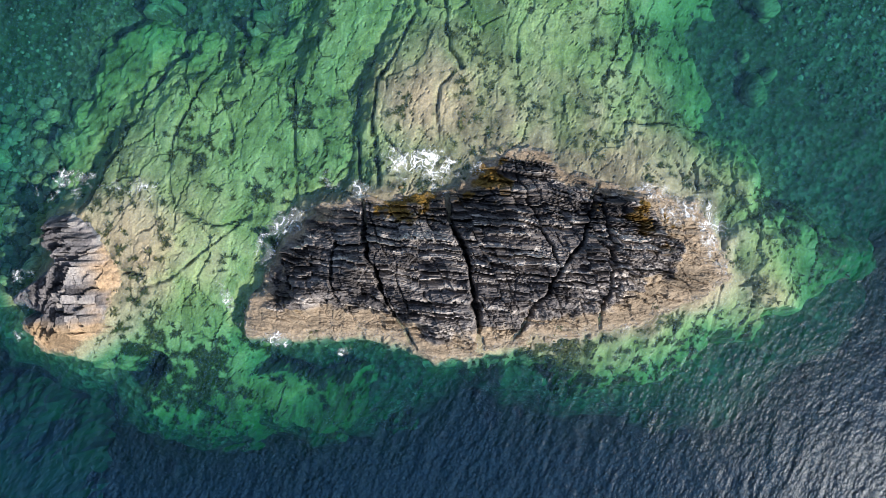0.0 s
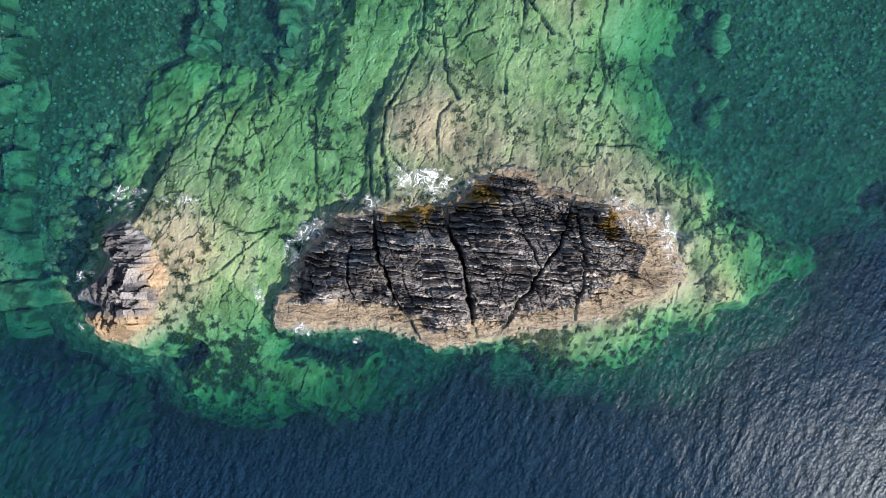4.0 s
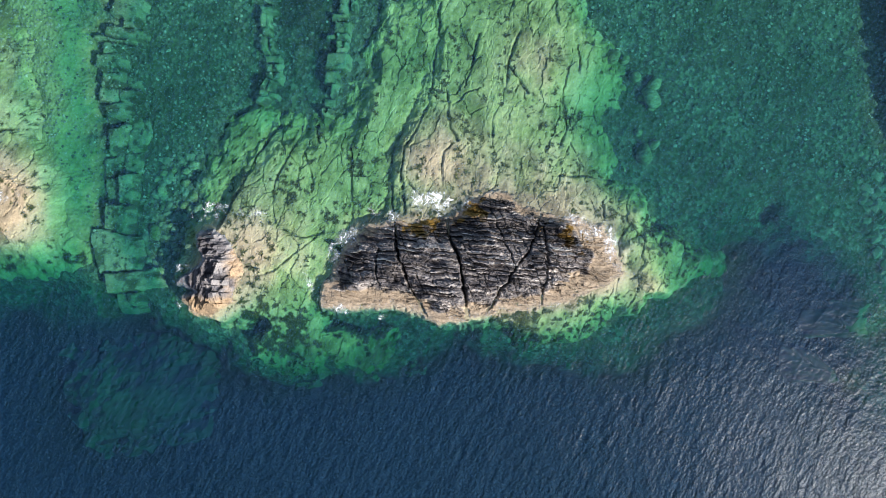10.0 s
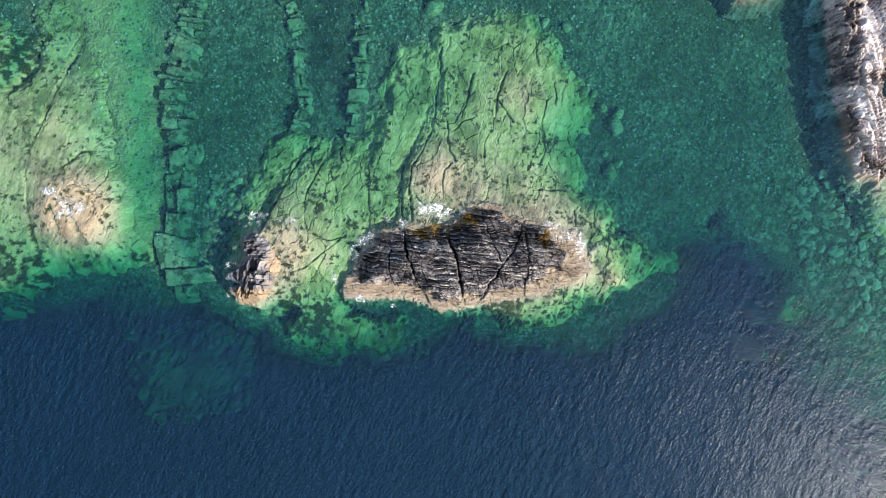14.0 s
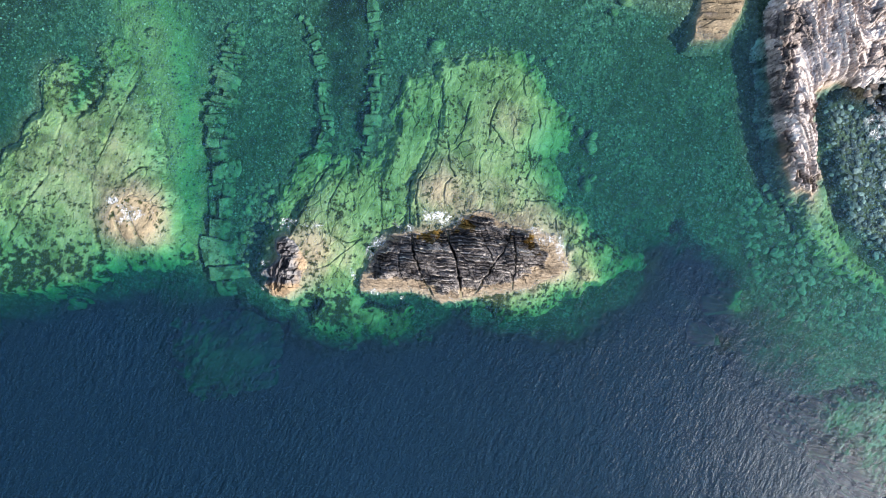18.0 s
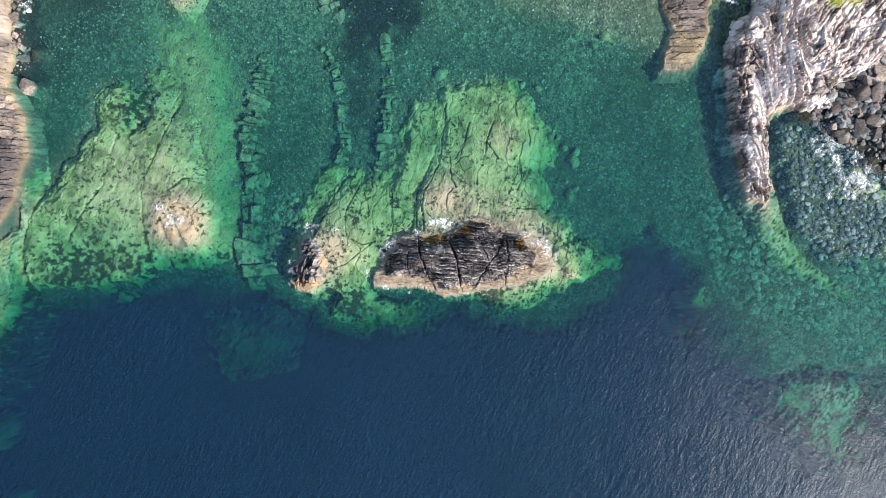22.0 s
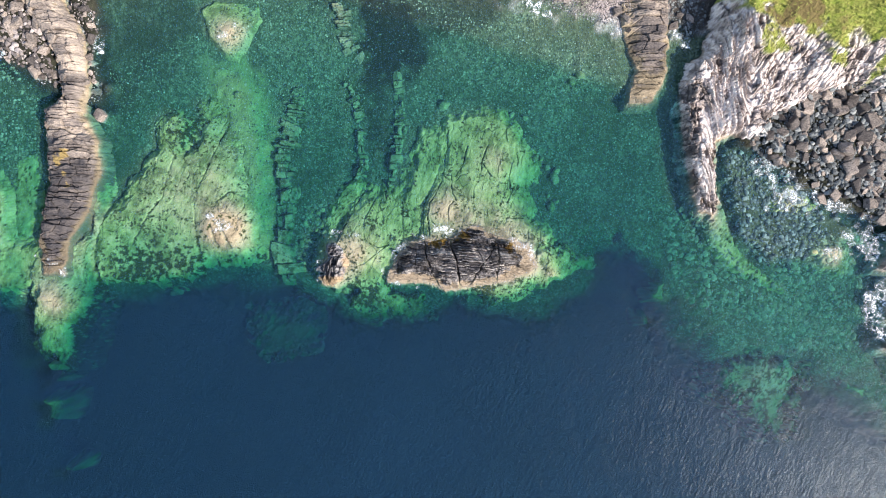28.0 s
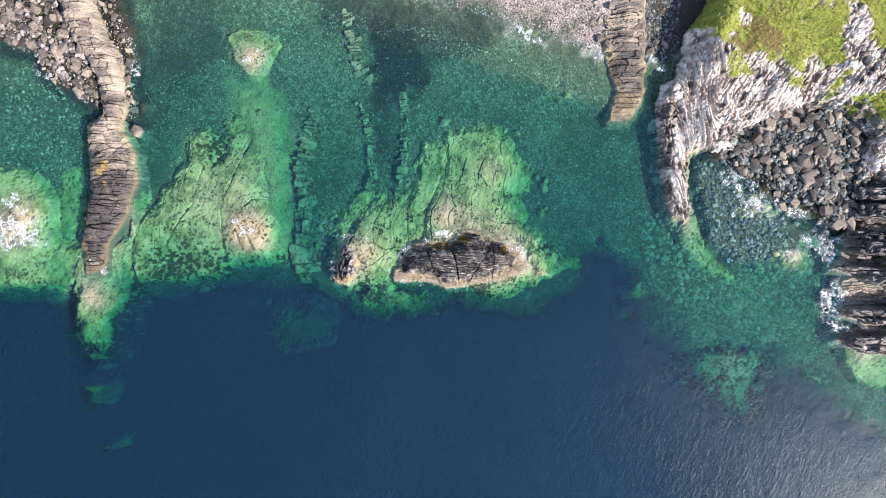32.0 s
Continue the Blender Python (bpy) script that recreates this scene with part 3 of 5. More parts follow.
AWASH_REEF = [(-62.9, 3.4), (-58.5, 6.8), (-56.2, 10.5), (-51.8, 15.7), (-51.4, 22.1), (-48.8, 23.9), (-46.2, 20.6), (-46.9, 16.5), (-44.3, 18.0), (-44.0, 25.1), (-40.9, 26.6), (-38.0, 25.5), (-36.6, 18.4), (-35.4, 9.4), (-34.0, 3.5), (-34.0, -0.4), (-36.5, -1.7), (-42.8, -2.7), (-44.3, -5.5), (-51.0, -7.5), (-58.4, -7.2), (-62.9, -7.1)]
rock("submerged_reef", "pale green jointed rock platform with dark kelp along its seaward edge", "reef", "reef_slab", AWASH_REEF, 6.0, 0.17,
     reef_field(AWASH_REEF, -1.0, [(-39.1, 3.1, 1.35, 4.2), (-41.3, 2.0, 0.35, 3), (-34.9, 12.4, -0.5, 4), (-51.0, 9.4, 0.35, 9), (-40.6, 12.4, .3, 5), (-54.0, -4.0, -1.0, 6), (-39.9, 23.6, -0.8, 5), (-43.5, -2.5, -.8, 3)],
                (5.5, 3.0), 66, 400, edge=1.0, cracks=AWASH_CRACKS, wide=0.16, weeds=[(-47.3, 19.1, 1.1, 3.2), (-45.5, 22.1, 0.8, 2.5), (-54.0, -4.3, 0.75, 4), (-48.0, -3.8, 0.75, 3.5), (-51.7, -0.3, 0.45, 7), (-44.3, -2.0, .5, 3), (-58.4, -5.0, .8, 4)], weed_base=-0.92, speck=0.5, joint=0.4,
                tides=[(-39.1, 3.1, 0.95, 4.2), (-41.3, 2.0, .5, 3), (-49.5, 7.2, .35, 8), (-40.6, 13.9, .3, 6)], cap=0.10), M_REEF)

FAR_WEST = [(-97.2, 14.7), (-88.3, 14.8), (-82.7, 14.0), (-78.8, 8.2), (-77.9, 1.6), (-78.7, -0.7), (-73.1, -0.6), (-72.5, -7.3), (-78.1, -8.5), (-88.1, -9.0), (-97.0, -9.1)]
rock("submerged_reef", "tan and green rock platform washed by white foam", "reef", "reef_slab", FAR_WEST, 6.0, 0.3,
     reef_field(FAR_WEST, -1.1, [(-86.0, 3.7, 1.1, 5), (-82.7, 7.1, .5, 3), (-75.9, -5.1, -1.0, 3)], (3.5, 3.5), 80, 500, weeds=[(-81.4, -5.7, 0.8, 3), (-87.0, -6.9, 0.7, 3)], tides=[(-86.0, 3.7, 0.9, 5.5)], cap=0.15), M_REEF)

WEST_FRINGE = [(-77.7, 14.9), (-73.8, 16.1), (-72.6, 7.2), (-74.3, 1.6), (-77.0, 0.5), (-78.4, 6.0)]
rock("submerged_ledge", "green submerged rock shelf beside the jointed rib", "ledge", "ledge_slab", WEST_FRINGE, 6.0, 0.3,
     reef_field(WEST_FRINGE, -2.0, [], (2.5, 2.5), 80, 520, weed_base=-0.7), M_REEF)

RIB_SKIRT = [(-72.6, -0.6), (-74.5, -4.5), (-73.6, -7.3), (-72.6, -18.4), (-70.1, -20.4), (-68.1, -19.0), (-67.7, -15.1), (-64.4, -9.4), (-63.8, -3.9), (-62.0, 3.9), (-61.0, 11.8), (-61.6, 17.3), (-63.3, 17.3), (-63.1, 1.7)]
# High fringe: weed colour darkens the sunlit flank as deep water would.
rock("submerged_reef", "tan sloping rock foot of the jointed rib under water", "reef", "reef_slab", RIB_SKIRT, 6.0, 0.2,
     reef_field(RIB_SKIRT, -1.0, [(-70.2, -10.6, 0.85, 3.2), (-70.1, -18.4, -1.5, 3), (-64.2, 3.9, 0.6, 5), (-61.6, 15.1, -.3, 4), (-65.2, -7.2, -1, 2.5)], (1.8, 2.2), 84, 540, slope=0.9, south=0.0, fringe=1.3, tides=[(-70.3, -7.3, 0.9, 5), (-64.2, 3.9, .9, 5)]), M_REEF)

DIAMOND = [(-44.6, 42.0), (-41.8, 43.7), (-37.9, 43.4), (-33.3, 44.4), (-33.1, 40.1), (-37.8, 32.9), (-39.5, 33.2), (-43.1, 37.0)]
rock("awash_rock", "diamond-shaped tan rock just breaking the surface", "rock", "rock_slab", DIAMOND, 6.0, 0.18,
     reef_field(DIAMOND, -0.9, [(-39.0, 37.6, 0.9, 2.6), (-35.1, 42.1, -.6, 2)], (1.8, 1.2), 25, 560, wob=0.22, slope=1.2, weed_base=-1.3, fringe=0.0, tides=[(-37.8, 37.1, 1.0, 3.0), (-41.8, 38.7, .4, 3)], cap=0.3), M_REEF)

SPIT = [(45.2, 7.0), (49.2, 7.4), (50.8, 3.5), (53.5, -1.0), (57.0, -3.8), (60.8, -7.4), (57.5, -7.0), (53.0, -4.6), (49.0, -2.2), (46.6, 1.2)]
rock("submerged_reef", "yellow-green spit of rock running out under water from the headland", "reef", "reef_slab", SPIT, 6.0, 0.22,
     reef_field(SPIT, -1.5, [(47.2, 5.1, 0.8, 3), (56.8, -4.9, -.5, 3)], (1.6, 2.2), 40, 600, slope=1.1, south=0.0, wob=0.5, tides=[(48.0, 5.1, 0.8, 3)]), M_REEF)

SE_REEF = [(50.3, -21.7), (55.8, -20.3), (62.5, -21.5), (65.3, -24.6), (62.6, -28.4), (61.0, -32.9), (57.0, -30.7), (54.8, -26.3), (50.8, -25.2)]
rock("submerged_reef", "brownish weed-covered reef deep under rippled water", "reef", "reef_slab", SE_REEF, 9.0, 0.22,
     reef_field(SE_REEF, -3.3, [(58.1, -22.7, 1.2, 4), (59.3, -30.5, -0.6, 4)], (3.0, 2.6), 30, 620, wob=2.6, weed_base=-0.2, slope=0.6, south=0.0, tides=[(58.1, -22.1, 1.0, 5), (59.0, -26.0, 0.5, 4)]), M_REEF)

TAN_PATCH = [(65.1, 0.8), (70.1, 1.7), (71.4, -0.8), (70.1, -3.4), (66.8, -3.1)]
rock("awash_rock", "low tan rock awash in the boulder cove", "rock", "rock_slab", TAN_PATCH, 6.0, 0.2,
     reef_field(TAN_PATCH, -0.7, [(68.4, -0.3, 0.6, 2.0)], (1.8, 1.8), 10, 640, tides=[(68.4, -0.3, 1.0, 3)]), M_REEF)
COVE_ROCK = [(56.9, 8.5), (60.5, 11.9), (63.9, 10.8), (64.7, 7.5), (61.7, 5.4), (58.7, 5.7)]
rock("awash_rock", "low rock washed by surf in the boulder cove", "rock", "rock_slab", COVE_ROCK, 6.0, 0.2,
     reef_field(COVE_ROCK, -0.35, [], (1.5, 1.5), 10, 650, tides=[(61.1, 8.5, 0.5, 3)], weed_base=-0.5), M_REEF)
SE_FOOT = [(78.1, -18.0), (90.3, -16.8), (90.4, -27.9), (82.6, -26.9), (79.2, -22.5)]
rock("submerged_reef", "pale rock shelf under rippled water at the foot of the cliff", "reef", "reef_slab", SE_FOOT, 9.0, 0.3,
     reef_field(SE_FOOT, -1.2, [(82.5, -19.1, 0.8, 4)], (2.5, 2), 0, 660, tides=[(83.7, -19.1, 0.9, 4)]), M_REEF)

SUNKEN = ([(-72.5, -28.5), (-68.3, -28.1), (-68.5, -29.4), (-69.6, -32.0), (-71.6, -31.6), (-71.1, -29.8)], [(-71.5, -22.0), (-69.7, -22.0), (-69.8, -22.9), (-71.4, -22.9)], [(-71.0, -24.6), (-70.1, -24.6), (-70.1, -25.2), (-71.0, -25.2)], [(-68.6, -40.4), (-66.8, -40.3), (-66.9, -41.1), (-68.5, -41.1)],
          [(36.9, -8.0), (39.1, -7.6), (39.3, -9.3), (37.2, -9.3)], [(37.8, -6.4), (39.3, -6.2), (39.2, -7.3), (38.1, -7.5)], [(35.4, -12.3), (36.6, -12.3), (36.5, -13.6), (35.6, -13.6)], [(72.6, -23.9), (76.1, -25.0), (75.5, -26.3), (72.4, -25.0)])
for k, spot in enumerate(SUNKEN):
    # High fringe: dark weed colour on the flanks replaces light lost in depth.
    rock("sunken_rock", "small green rock top deep under the blue water", "rock", "rock_slab", spot, 4.0, 0.25, reef_field(spot, -2.4, [], (2.0, 2.0), 30, 1200 + 7 * k, edge=0.1, slope=3.0, wob=0.35, fringe=2.5), M_REEF, group="sunken rocks")
DEEP_ROCK = [(-34.0, -14.0), (-30.8, -13.0), (-27.6, -13.5), (-26.4, -14.8), (-26.9, -18.0), (-30.8, -18.8), (-33.2, -17.6)]
rock("sunken_rock", "broad rock dimly seen deep under the blue water", "rock", "rock_slab", DEEP_ROCK, 4.0, 0.3, reef_field(DEEP_ROCK, -5.6, [], (3.0, 3.0), 30, 1290, wob=1.6, slope=0.5, south=0.0, weed_base=-1.6, fringe=0.0, joint=0.1), M_DEEP)

# ---------------------------------------------------------------- main islet
CRACKS = [[(-3.97, 1.06), (-3.69, -0.95), (-3.09, -2.80), (-2.50, -4.65), (-1.14, -7.13)], [(0.65, 1.47), (0.94, -0.38), (1.69, -2.24), (2.06, -4.40), (2.46, -7.42)], [(8.90, 1.83), (8.08, -0.47), (7.07, -1.99), (5.35, -4.59), (4.25, -6.58)],
          [(9.07, 0.45), (9.17, -2.02), (9.02, -4.17), (8.87, -6.32)], [(4.31, 3.52), (4.71, 1.57), (5.40, -0.44), (6.30, -2.60)], [(-5.29, -1.24), (-5.31, -3.39), (-5.20, -4.31)], [(1.99, -2.09), (3.37, -2.57), (5.22, -3.05), (7.06, -3.53)]]
CRACK_DEPTH = (1.3, 1.5, 1.0, 0.9, 0.5, 0.6, 0.3)
CRACK_WIDTH = (0.09, 0.13, 0.09, 0.07, 0.055, 0.08, 0.055)


def islet_field(x, y):
    sd = inside(ISLET, x, y) + 0.3 * fbm(x * 1.1, y * 1.1, 31, 3) + 0.10 * fbm(x * 4, y * 4, 32, 2)
    u, v = turned(x, y, -7)
    mid_line = np.interp(x, [-10, -7, -4, 0, 10], [-4.6, -3.6, -1.2, 0.4, -0.4])
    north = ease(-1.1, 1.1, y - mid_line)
    east = ease(6.0, 13.5, x)
    shore = np.interp(x, [-10, -6, -2, 1, 4, 8, 11, 14], [1.4, 1.7, 1.1, 1.0, 0.9, 1.2, 1.6, 2.6])
    shore = shore * (1 - north * ease(13, 11, x)) + 0.25 * north
    block = np.zeros(np.shape(x), np.int64)
    crack = np.zeros(np.shape(x))
    for k, line in enumerate(CRACKS):
        wobx, woby = x + 0.16 * fbm(x * 1.5, y * 1.5, 60 + k, 3), y
        d = line_dist(line, wobx, woby) / (0.55 + 0.75 * (0.5 + 0.5 * vnoise(y * 1.1, x * 0.3, 66 + k)))
        crack = np.maximum(crack, CRACK_DEPTH[k] * np.exp(-(d / CRACK_WIDTH[k]) ** 2))
        if k < 4:
            ly = np.array([p[1] for p in line][::-1])
            lx = np.array([p[0] for p in line][::-1])
            block += (x > np.interp(y, ly, lx)) * 2 ** k
    shift = 0.45 * (rnd(block, 0, 41) - 0.5)
    uj, vj = turned(x + 0.16 * fbm(x * 1.2, y * 1.2, 38, 3), y, -68)
    _, kj, jj, fj = beds(uj, vj, 0.8, 1.3, 46)
    vv = v + 0.24 * fbm(u / 3.0, v / 2, 34, 4) + shift * 2 + 0.30 * (rnd(kj, 7, 39) - 0.5)
    _, big = cells(u / 2.4 + 0.2 * fbm(u, v, 55, 2), v / 1.3, 56)
    _, bit = cells(u / 0.8, v / 0.45, 57)
    vv += 0.22 * (rnd(big, 0, 58) - 0.5) + 0.10 * (rnd(bit, 0, 59) - 0.5)
    h1, k1, j1, f1 = beds(u, -vv, 0.40, 2.2, 42)
    h2, k2, j2, f2 = beds(u, -vv, 0.12, 1.1, 43)
    apron = ease(0.30, -0.30, sd - shore + 0.55 * fbm(x * 0.7, y * 1.5, 36, 4) + 0.5 * (rnd(k1, j1, 40) - 0.5))
    rise = np.maximum(sd - shore * 0.9, 0)
    env = np.where(sd > 0, np.minimum(0.20 * sd - 0.05 * (1 - north), 0.40) + 1.9 * (1 - 0.4 * east) * (1 - np.exp(-rise / (1.0 + 1.8 * north))), sd * 0.9 - 2.2 * np.maximum(0, -sd - 0.25))
    strength = ease(0.0, 0.55, sd) * (1 - 0.75 * apron)
    rough_patch = 0.55 + 0.75 * ease(-0.4, 0.5, fbm(x / 1.8, y / 1.2, 33, 3))
    ledge = rough_patch * (1.0 * (h1 - 0.5) + 0.26 * (h2 - 0.5)) + 0.26 * (rnd(kj * 131 + k1 // 3, 3, 39) - 0.5)
    ledge -= 0.38 * (rnd(k1, j1, 44) > 0.45) * np.exp(-(f1 / 0.22) ** 2) + 0.10 * (rnd(k2, j2, 45) > 0.6) * np.exp(-(f2 / 0.3) ** 2)
    ledge -= 0.32 * (rnd(kj, jj, 49) > 0.45) * np.exp(-(fj / 0.06) ** 2)
    z = env + strength * (ledge + shift + 0.30 * (rnd(big, 1, 58) - 0.5) + 0.14 * (rnd(bit, 1, 59) - 0.5)) + 0.06 * fbm(u * 2.0, v * 5, 35, 3)
    nick, _ = cells(u / 0.9, v / 0.5, 47)
    z -= strength * 0.16 * (1 - ease(0.0, 0.12, nick)) * (fbm(x / 2, y / 2, 48, 2) > 0)
    z -= crack * ease(-0.3, 0.6, sd) * (1 - 0.45 * apron)
    tide = np.clip(apron + 0.45 * ease(1.3, 0.4, z) * (1 - north) * ease(-0.2, 0.4, fbm(x * 0.8, y * 1.5, 27, 4)), 0, 1)
    weed = ease(0.15, 0.5, fbm(x * 1.6, y * 1.6, 37, 4) + 0.9 * spots(x, y, -0.75, WEED_AT)) * ease(1.9, 1.0, z)
    part = block * 64 + np.floor((-v + 12) / 1.15).astype(np.int64)
    # Pale ledge crests are sunlit highlights put into the tone.
    # Shade of the north slopes is put into the tone; cracks go darker too.
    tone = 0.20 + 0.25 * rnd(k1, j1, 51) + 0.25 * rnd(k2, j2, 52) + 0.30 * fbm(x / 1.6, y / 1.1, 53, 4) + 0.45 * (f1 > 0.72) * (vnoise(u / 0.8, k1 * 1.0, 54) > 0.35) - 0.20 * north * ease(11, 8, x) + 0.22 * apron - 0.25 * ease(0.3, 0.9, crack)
    return z, part, {"tide": tide, "weed": weed, "tone": tone}


WEED_AT = [(2.50, 2.06, 1.3, 1.3), (3.73, 1.89, 1.0, 0.9), (-1.20, 0.87, 1.1, 1.2), (-2.44, 0.58, 0.8, 0.8), (8.49, 0.45, 0.9, 0.5), (11.10, -0.04, 1.1, 1.3), (11.70, -1.43, 0.9, 1.2), (3.96, -4.88, 0.8, 0.8), (-0.92, -1.59, 0.8, 0.4)]
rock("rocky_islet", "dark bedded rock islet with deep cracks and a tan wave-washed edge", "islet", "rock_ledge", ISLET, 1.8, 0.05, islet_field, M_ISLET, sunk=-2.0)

# ---------------------------------------------------------------- small islet


def stump_field(x, y):
    sd = inside(STUMP, x, y) + 0.22 * fbm(x * 1.6, y * 1.6, 71, 3)
    u, v = turned(x + 0.25 * fbm(x / 1.5, y / 1.5, 70, 3), y, 82 + 10 * ease(-2.5, 0, y) + 14 * ease(-20, -22, x))
    _, kc, jc, fc = beds(v, u, 0.75, 0.9, 80)
    h1, k1, j1, f1 = beds(u + 0.2 * fbm(x, y, 75, 2), v + 0.15 * fbm(u, v, 72, 3) + 0.35 * (rnd(kc, 2, 81) - 0.5), 0.48, 0.9, 73)
    h2, k2, j2, f2 = beds(u, v, 0.13, 0.6, 74)
    env = (1.5 - 0.40 * np.maximum(0, -19.2 - x)) * (1 - np.exp(-np.maximum(sd, 0) / 0.45)) + np.minimum(sd, 0) * 0.9 - 2.6 * np.maximum(0, -sd - 0.2)
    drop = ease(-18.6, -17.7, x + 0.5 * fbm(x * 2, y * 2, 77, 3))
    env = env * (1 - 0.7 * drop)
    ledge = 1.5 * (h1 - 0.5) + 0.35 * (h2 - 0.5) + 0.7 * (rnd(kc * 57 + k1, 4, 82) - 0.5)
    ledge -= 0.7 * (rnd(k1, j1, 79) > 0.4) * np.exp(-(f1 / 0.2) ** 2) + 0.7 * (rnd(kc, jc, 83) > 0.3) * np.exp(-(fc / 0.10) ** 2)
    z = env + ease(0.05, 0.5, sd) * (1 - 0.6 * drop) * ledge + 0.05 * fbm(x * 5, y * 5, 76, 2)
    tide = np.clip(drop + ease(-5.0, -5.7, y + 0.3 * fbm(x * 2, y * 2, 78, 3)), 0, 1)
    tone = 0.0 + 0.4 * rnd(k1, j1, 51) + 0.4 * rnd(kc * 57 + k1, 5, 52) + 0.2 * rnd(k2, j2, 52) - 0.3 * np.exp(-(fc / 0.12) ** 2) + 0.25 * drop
    return z, k1 // 2 + 1000 * np.floor((y + 0.2 * x + 20) / 1.6).astype(np.int64), {"tide": tide, "weed": 0 * x, "tone": tone}


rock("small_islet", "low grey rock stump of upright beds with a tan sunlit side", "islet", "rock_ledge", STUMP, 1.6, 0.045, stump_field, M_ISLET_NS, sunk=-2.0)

# ---------------------------------------------------------------- jointed rib in the west
RIB = [(-81.0, 54.3), (-71.1, 54.4), (-69.4, 47.8), (-67.5, 42.4), (-64.1, 35.8), (-63.5, 28.1), (-64.2, 22.6), (-61.9, 18.2), (-61.3, 12.7), (-63.5, 5.0), (-66.7, 0.5), (-67.4, -5.2), (-71.1, -5.2), (-71.7, 0.5), (-71.2, 4.9), (-70.1, 11.5), (-70.8, 20.3), (-71.0, 23.6), (-67.7, 25.8), (-69.3, 33.5), (-74.1, 41.2), (-76.6, 47.8)]


def rib_like(outline, tall, bed, run, angle, s, width=1.0, joint=(1.6, 1.2), part=2.6, tide_at=0.7, relief=0.7, weeds=(), shade=lambda y: 0, blocky=0.5, steps=0.0):
    def field(x, y):
        sd = inside(outline, x, y) + 0.35 * fbm(x / 1.5, y / 1.5, s, 3) + 0.12 * fbm(x * 2, y * 2, s + 1, 2)
        u, v = turned(x, y, angle)
        h1, k1, j1, f1 = beds(u, v + 0.25 * fbm(u / 2, v / 2, s + 2, 3), bed, run, s + 3)
        h2, k2, j2, f2 = beds(u, v + 0.10 * fbm(u, v, s + 4, 2), bed * 0.3, run * 0.5, s + 5)
        t = tall(x, y)
        env = t * (1 - np.exp(-np.maximum(sd, 0) / width)) + np.minimum(sd, 0) * 1.6
        gap, pid = cells(u / joint[0] + 0.3 * rnd(k1, 5, s), v / joint[1], s + 6)
        if steps:
            env = np.where(sd > 0, steps * np.floor(env / steps + 0.9 * rnd(pid, 6, s)), env)
        z = env + ease(0.0, 0.7, sd) * np.minimum(1, 0.3 + t / 3) * (relief * (h1 - 0.5) + 0.3 * relief * (h2 - 0.5) - 0.7 * blocky * (1 - ease(0.0, 0.07, gap)) + blocky * (rnd(pid, 2, s) - 0.5) - 0.45 * relief * (rnd(k1, j1, s + 30) > 0.4) * np.exp(-(f1 / 0.16) ** 2)) + 0.06 * fbm(x * 3, y * 3, s + 7, 3)
        tide = ease(tide_at + 0.5, tide_at - 0.3, z + 0.5 * fbm(x * 0.7, y * 0.7, s + 8, 3))
        weed = ease(0.5, 0.8, fbm(x * 0.5, y * 0.5, s + 9, 4) + spots(x, y, -0.4, weeds)) if weeds else 0 * x
        return z, np.floor(v / part).astype(np.int64) * 40 + np.floor(u / (part * 1.6)).astype(np.int64) + 100000, {"tide": tide, "weed": weed, "tone": 0.12 + 0.25 * rnd(k1, j1, s + 20) + 0.25 * rnd(k2, j2, s + 21) + 0.3 * rnd(pid, 3, s) + shade(y) + 0.2 * fbm(x / 2, y / 2, s + 22, 3)}
    return field


rock("jointed_rock_rib", "long brown rib of jointed rock beds running into sea", "rock rib", "rock_block", RIB, 2.0, 0.11,
     rib_like(RIB, lambda x, y: np.interp(y, [-6, -2, 4, 12, 30, 50], [0.4, 0.9, 1.8, 2.3, 2.6, 4.0]), 1.25, 4.0, 2, 700, width=0.8, shade=lambda y: np.interp(y, [1, 12, 16, 25, 30, 38], [-0.55, -0.5, -0.08, -0.05, 0.0, 0.18]), tide_at=0.45, joint=(2.8, 1.4), blocky=0.9, weeds=[(-67.1, 15.0, 0.75, 2.2), (-67.1, 12.8, .6, 1.5)]), M_RIB, sunk=-0.3)

SHORE_RIB = [(29.4, 55.7), (38.7, 55.8), (38.6, 49.1), (38.5, 42.5), (38.7, 31.5), (35.9, 26.1), (31.7, 25.6), (33.2, 31.4), (30.7, 38.0), (29.9, 44.6)]
rock("jointed_rock_rib", "short brown rock rib of stepped beds on the pebble shore", "rock rib", "rock_block", SHORE_RIB, 2.0, 0.10,
     rib_like(SHORE_RIB, lambda x, y: np.interp(y, [26, 31, 36, 45, 55], [0.0, 0.8, 1.6, 2.4, 3.0]) * (0.4 + 0.6 * ease(31.5, 35.0, x)), 1.1, 4.5, 0, 740, width=0.6, joint=(4.2, 1.3), relief=1.1, part=2.0, shade=lambda y: np.interp(y, [28, 36, 42], [-0.3, -0.2, 0.12])), M_RIB, sunk=-0.3)

# ---------------------------------------------------------------- headland
HEAD = [(41.6, 32.5), (41.0, 26.9), (41.8, 15.9), (42.7, 11.0), (44.5, 6.3), (46.9, 5.4), (48.2, 8.1), (47.3, 12.7), (47.7, 18.8), (49.9, 20.2), (55.8, 18.8), (56.9, 22.7), (63.4, 26.6), (70.0, 27.8), (77.7, 26.8), (81.1, 21.3), (77.9, 13.0), (88.9, 13.1), (99.9, 16.5), (99.3, 71.6), (54.2, 71.1), (50.0, 49.1), (46.2, 42.4), (44.6, 34.7)]
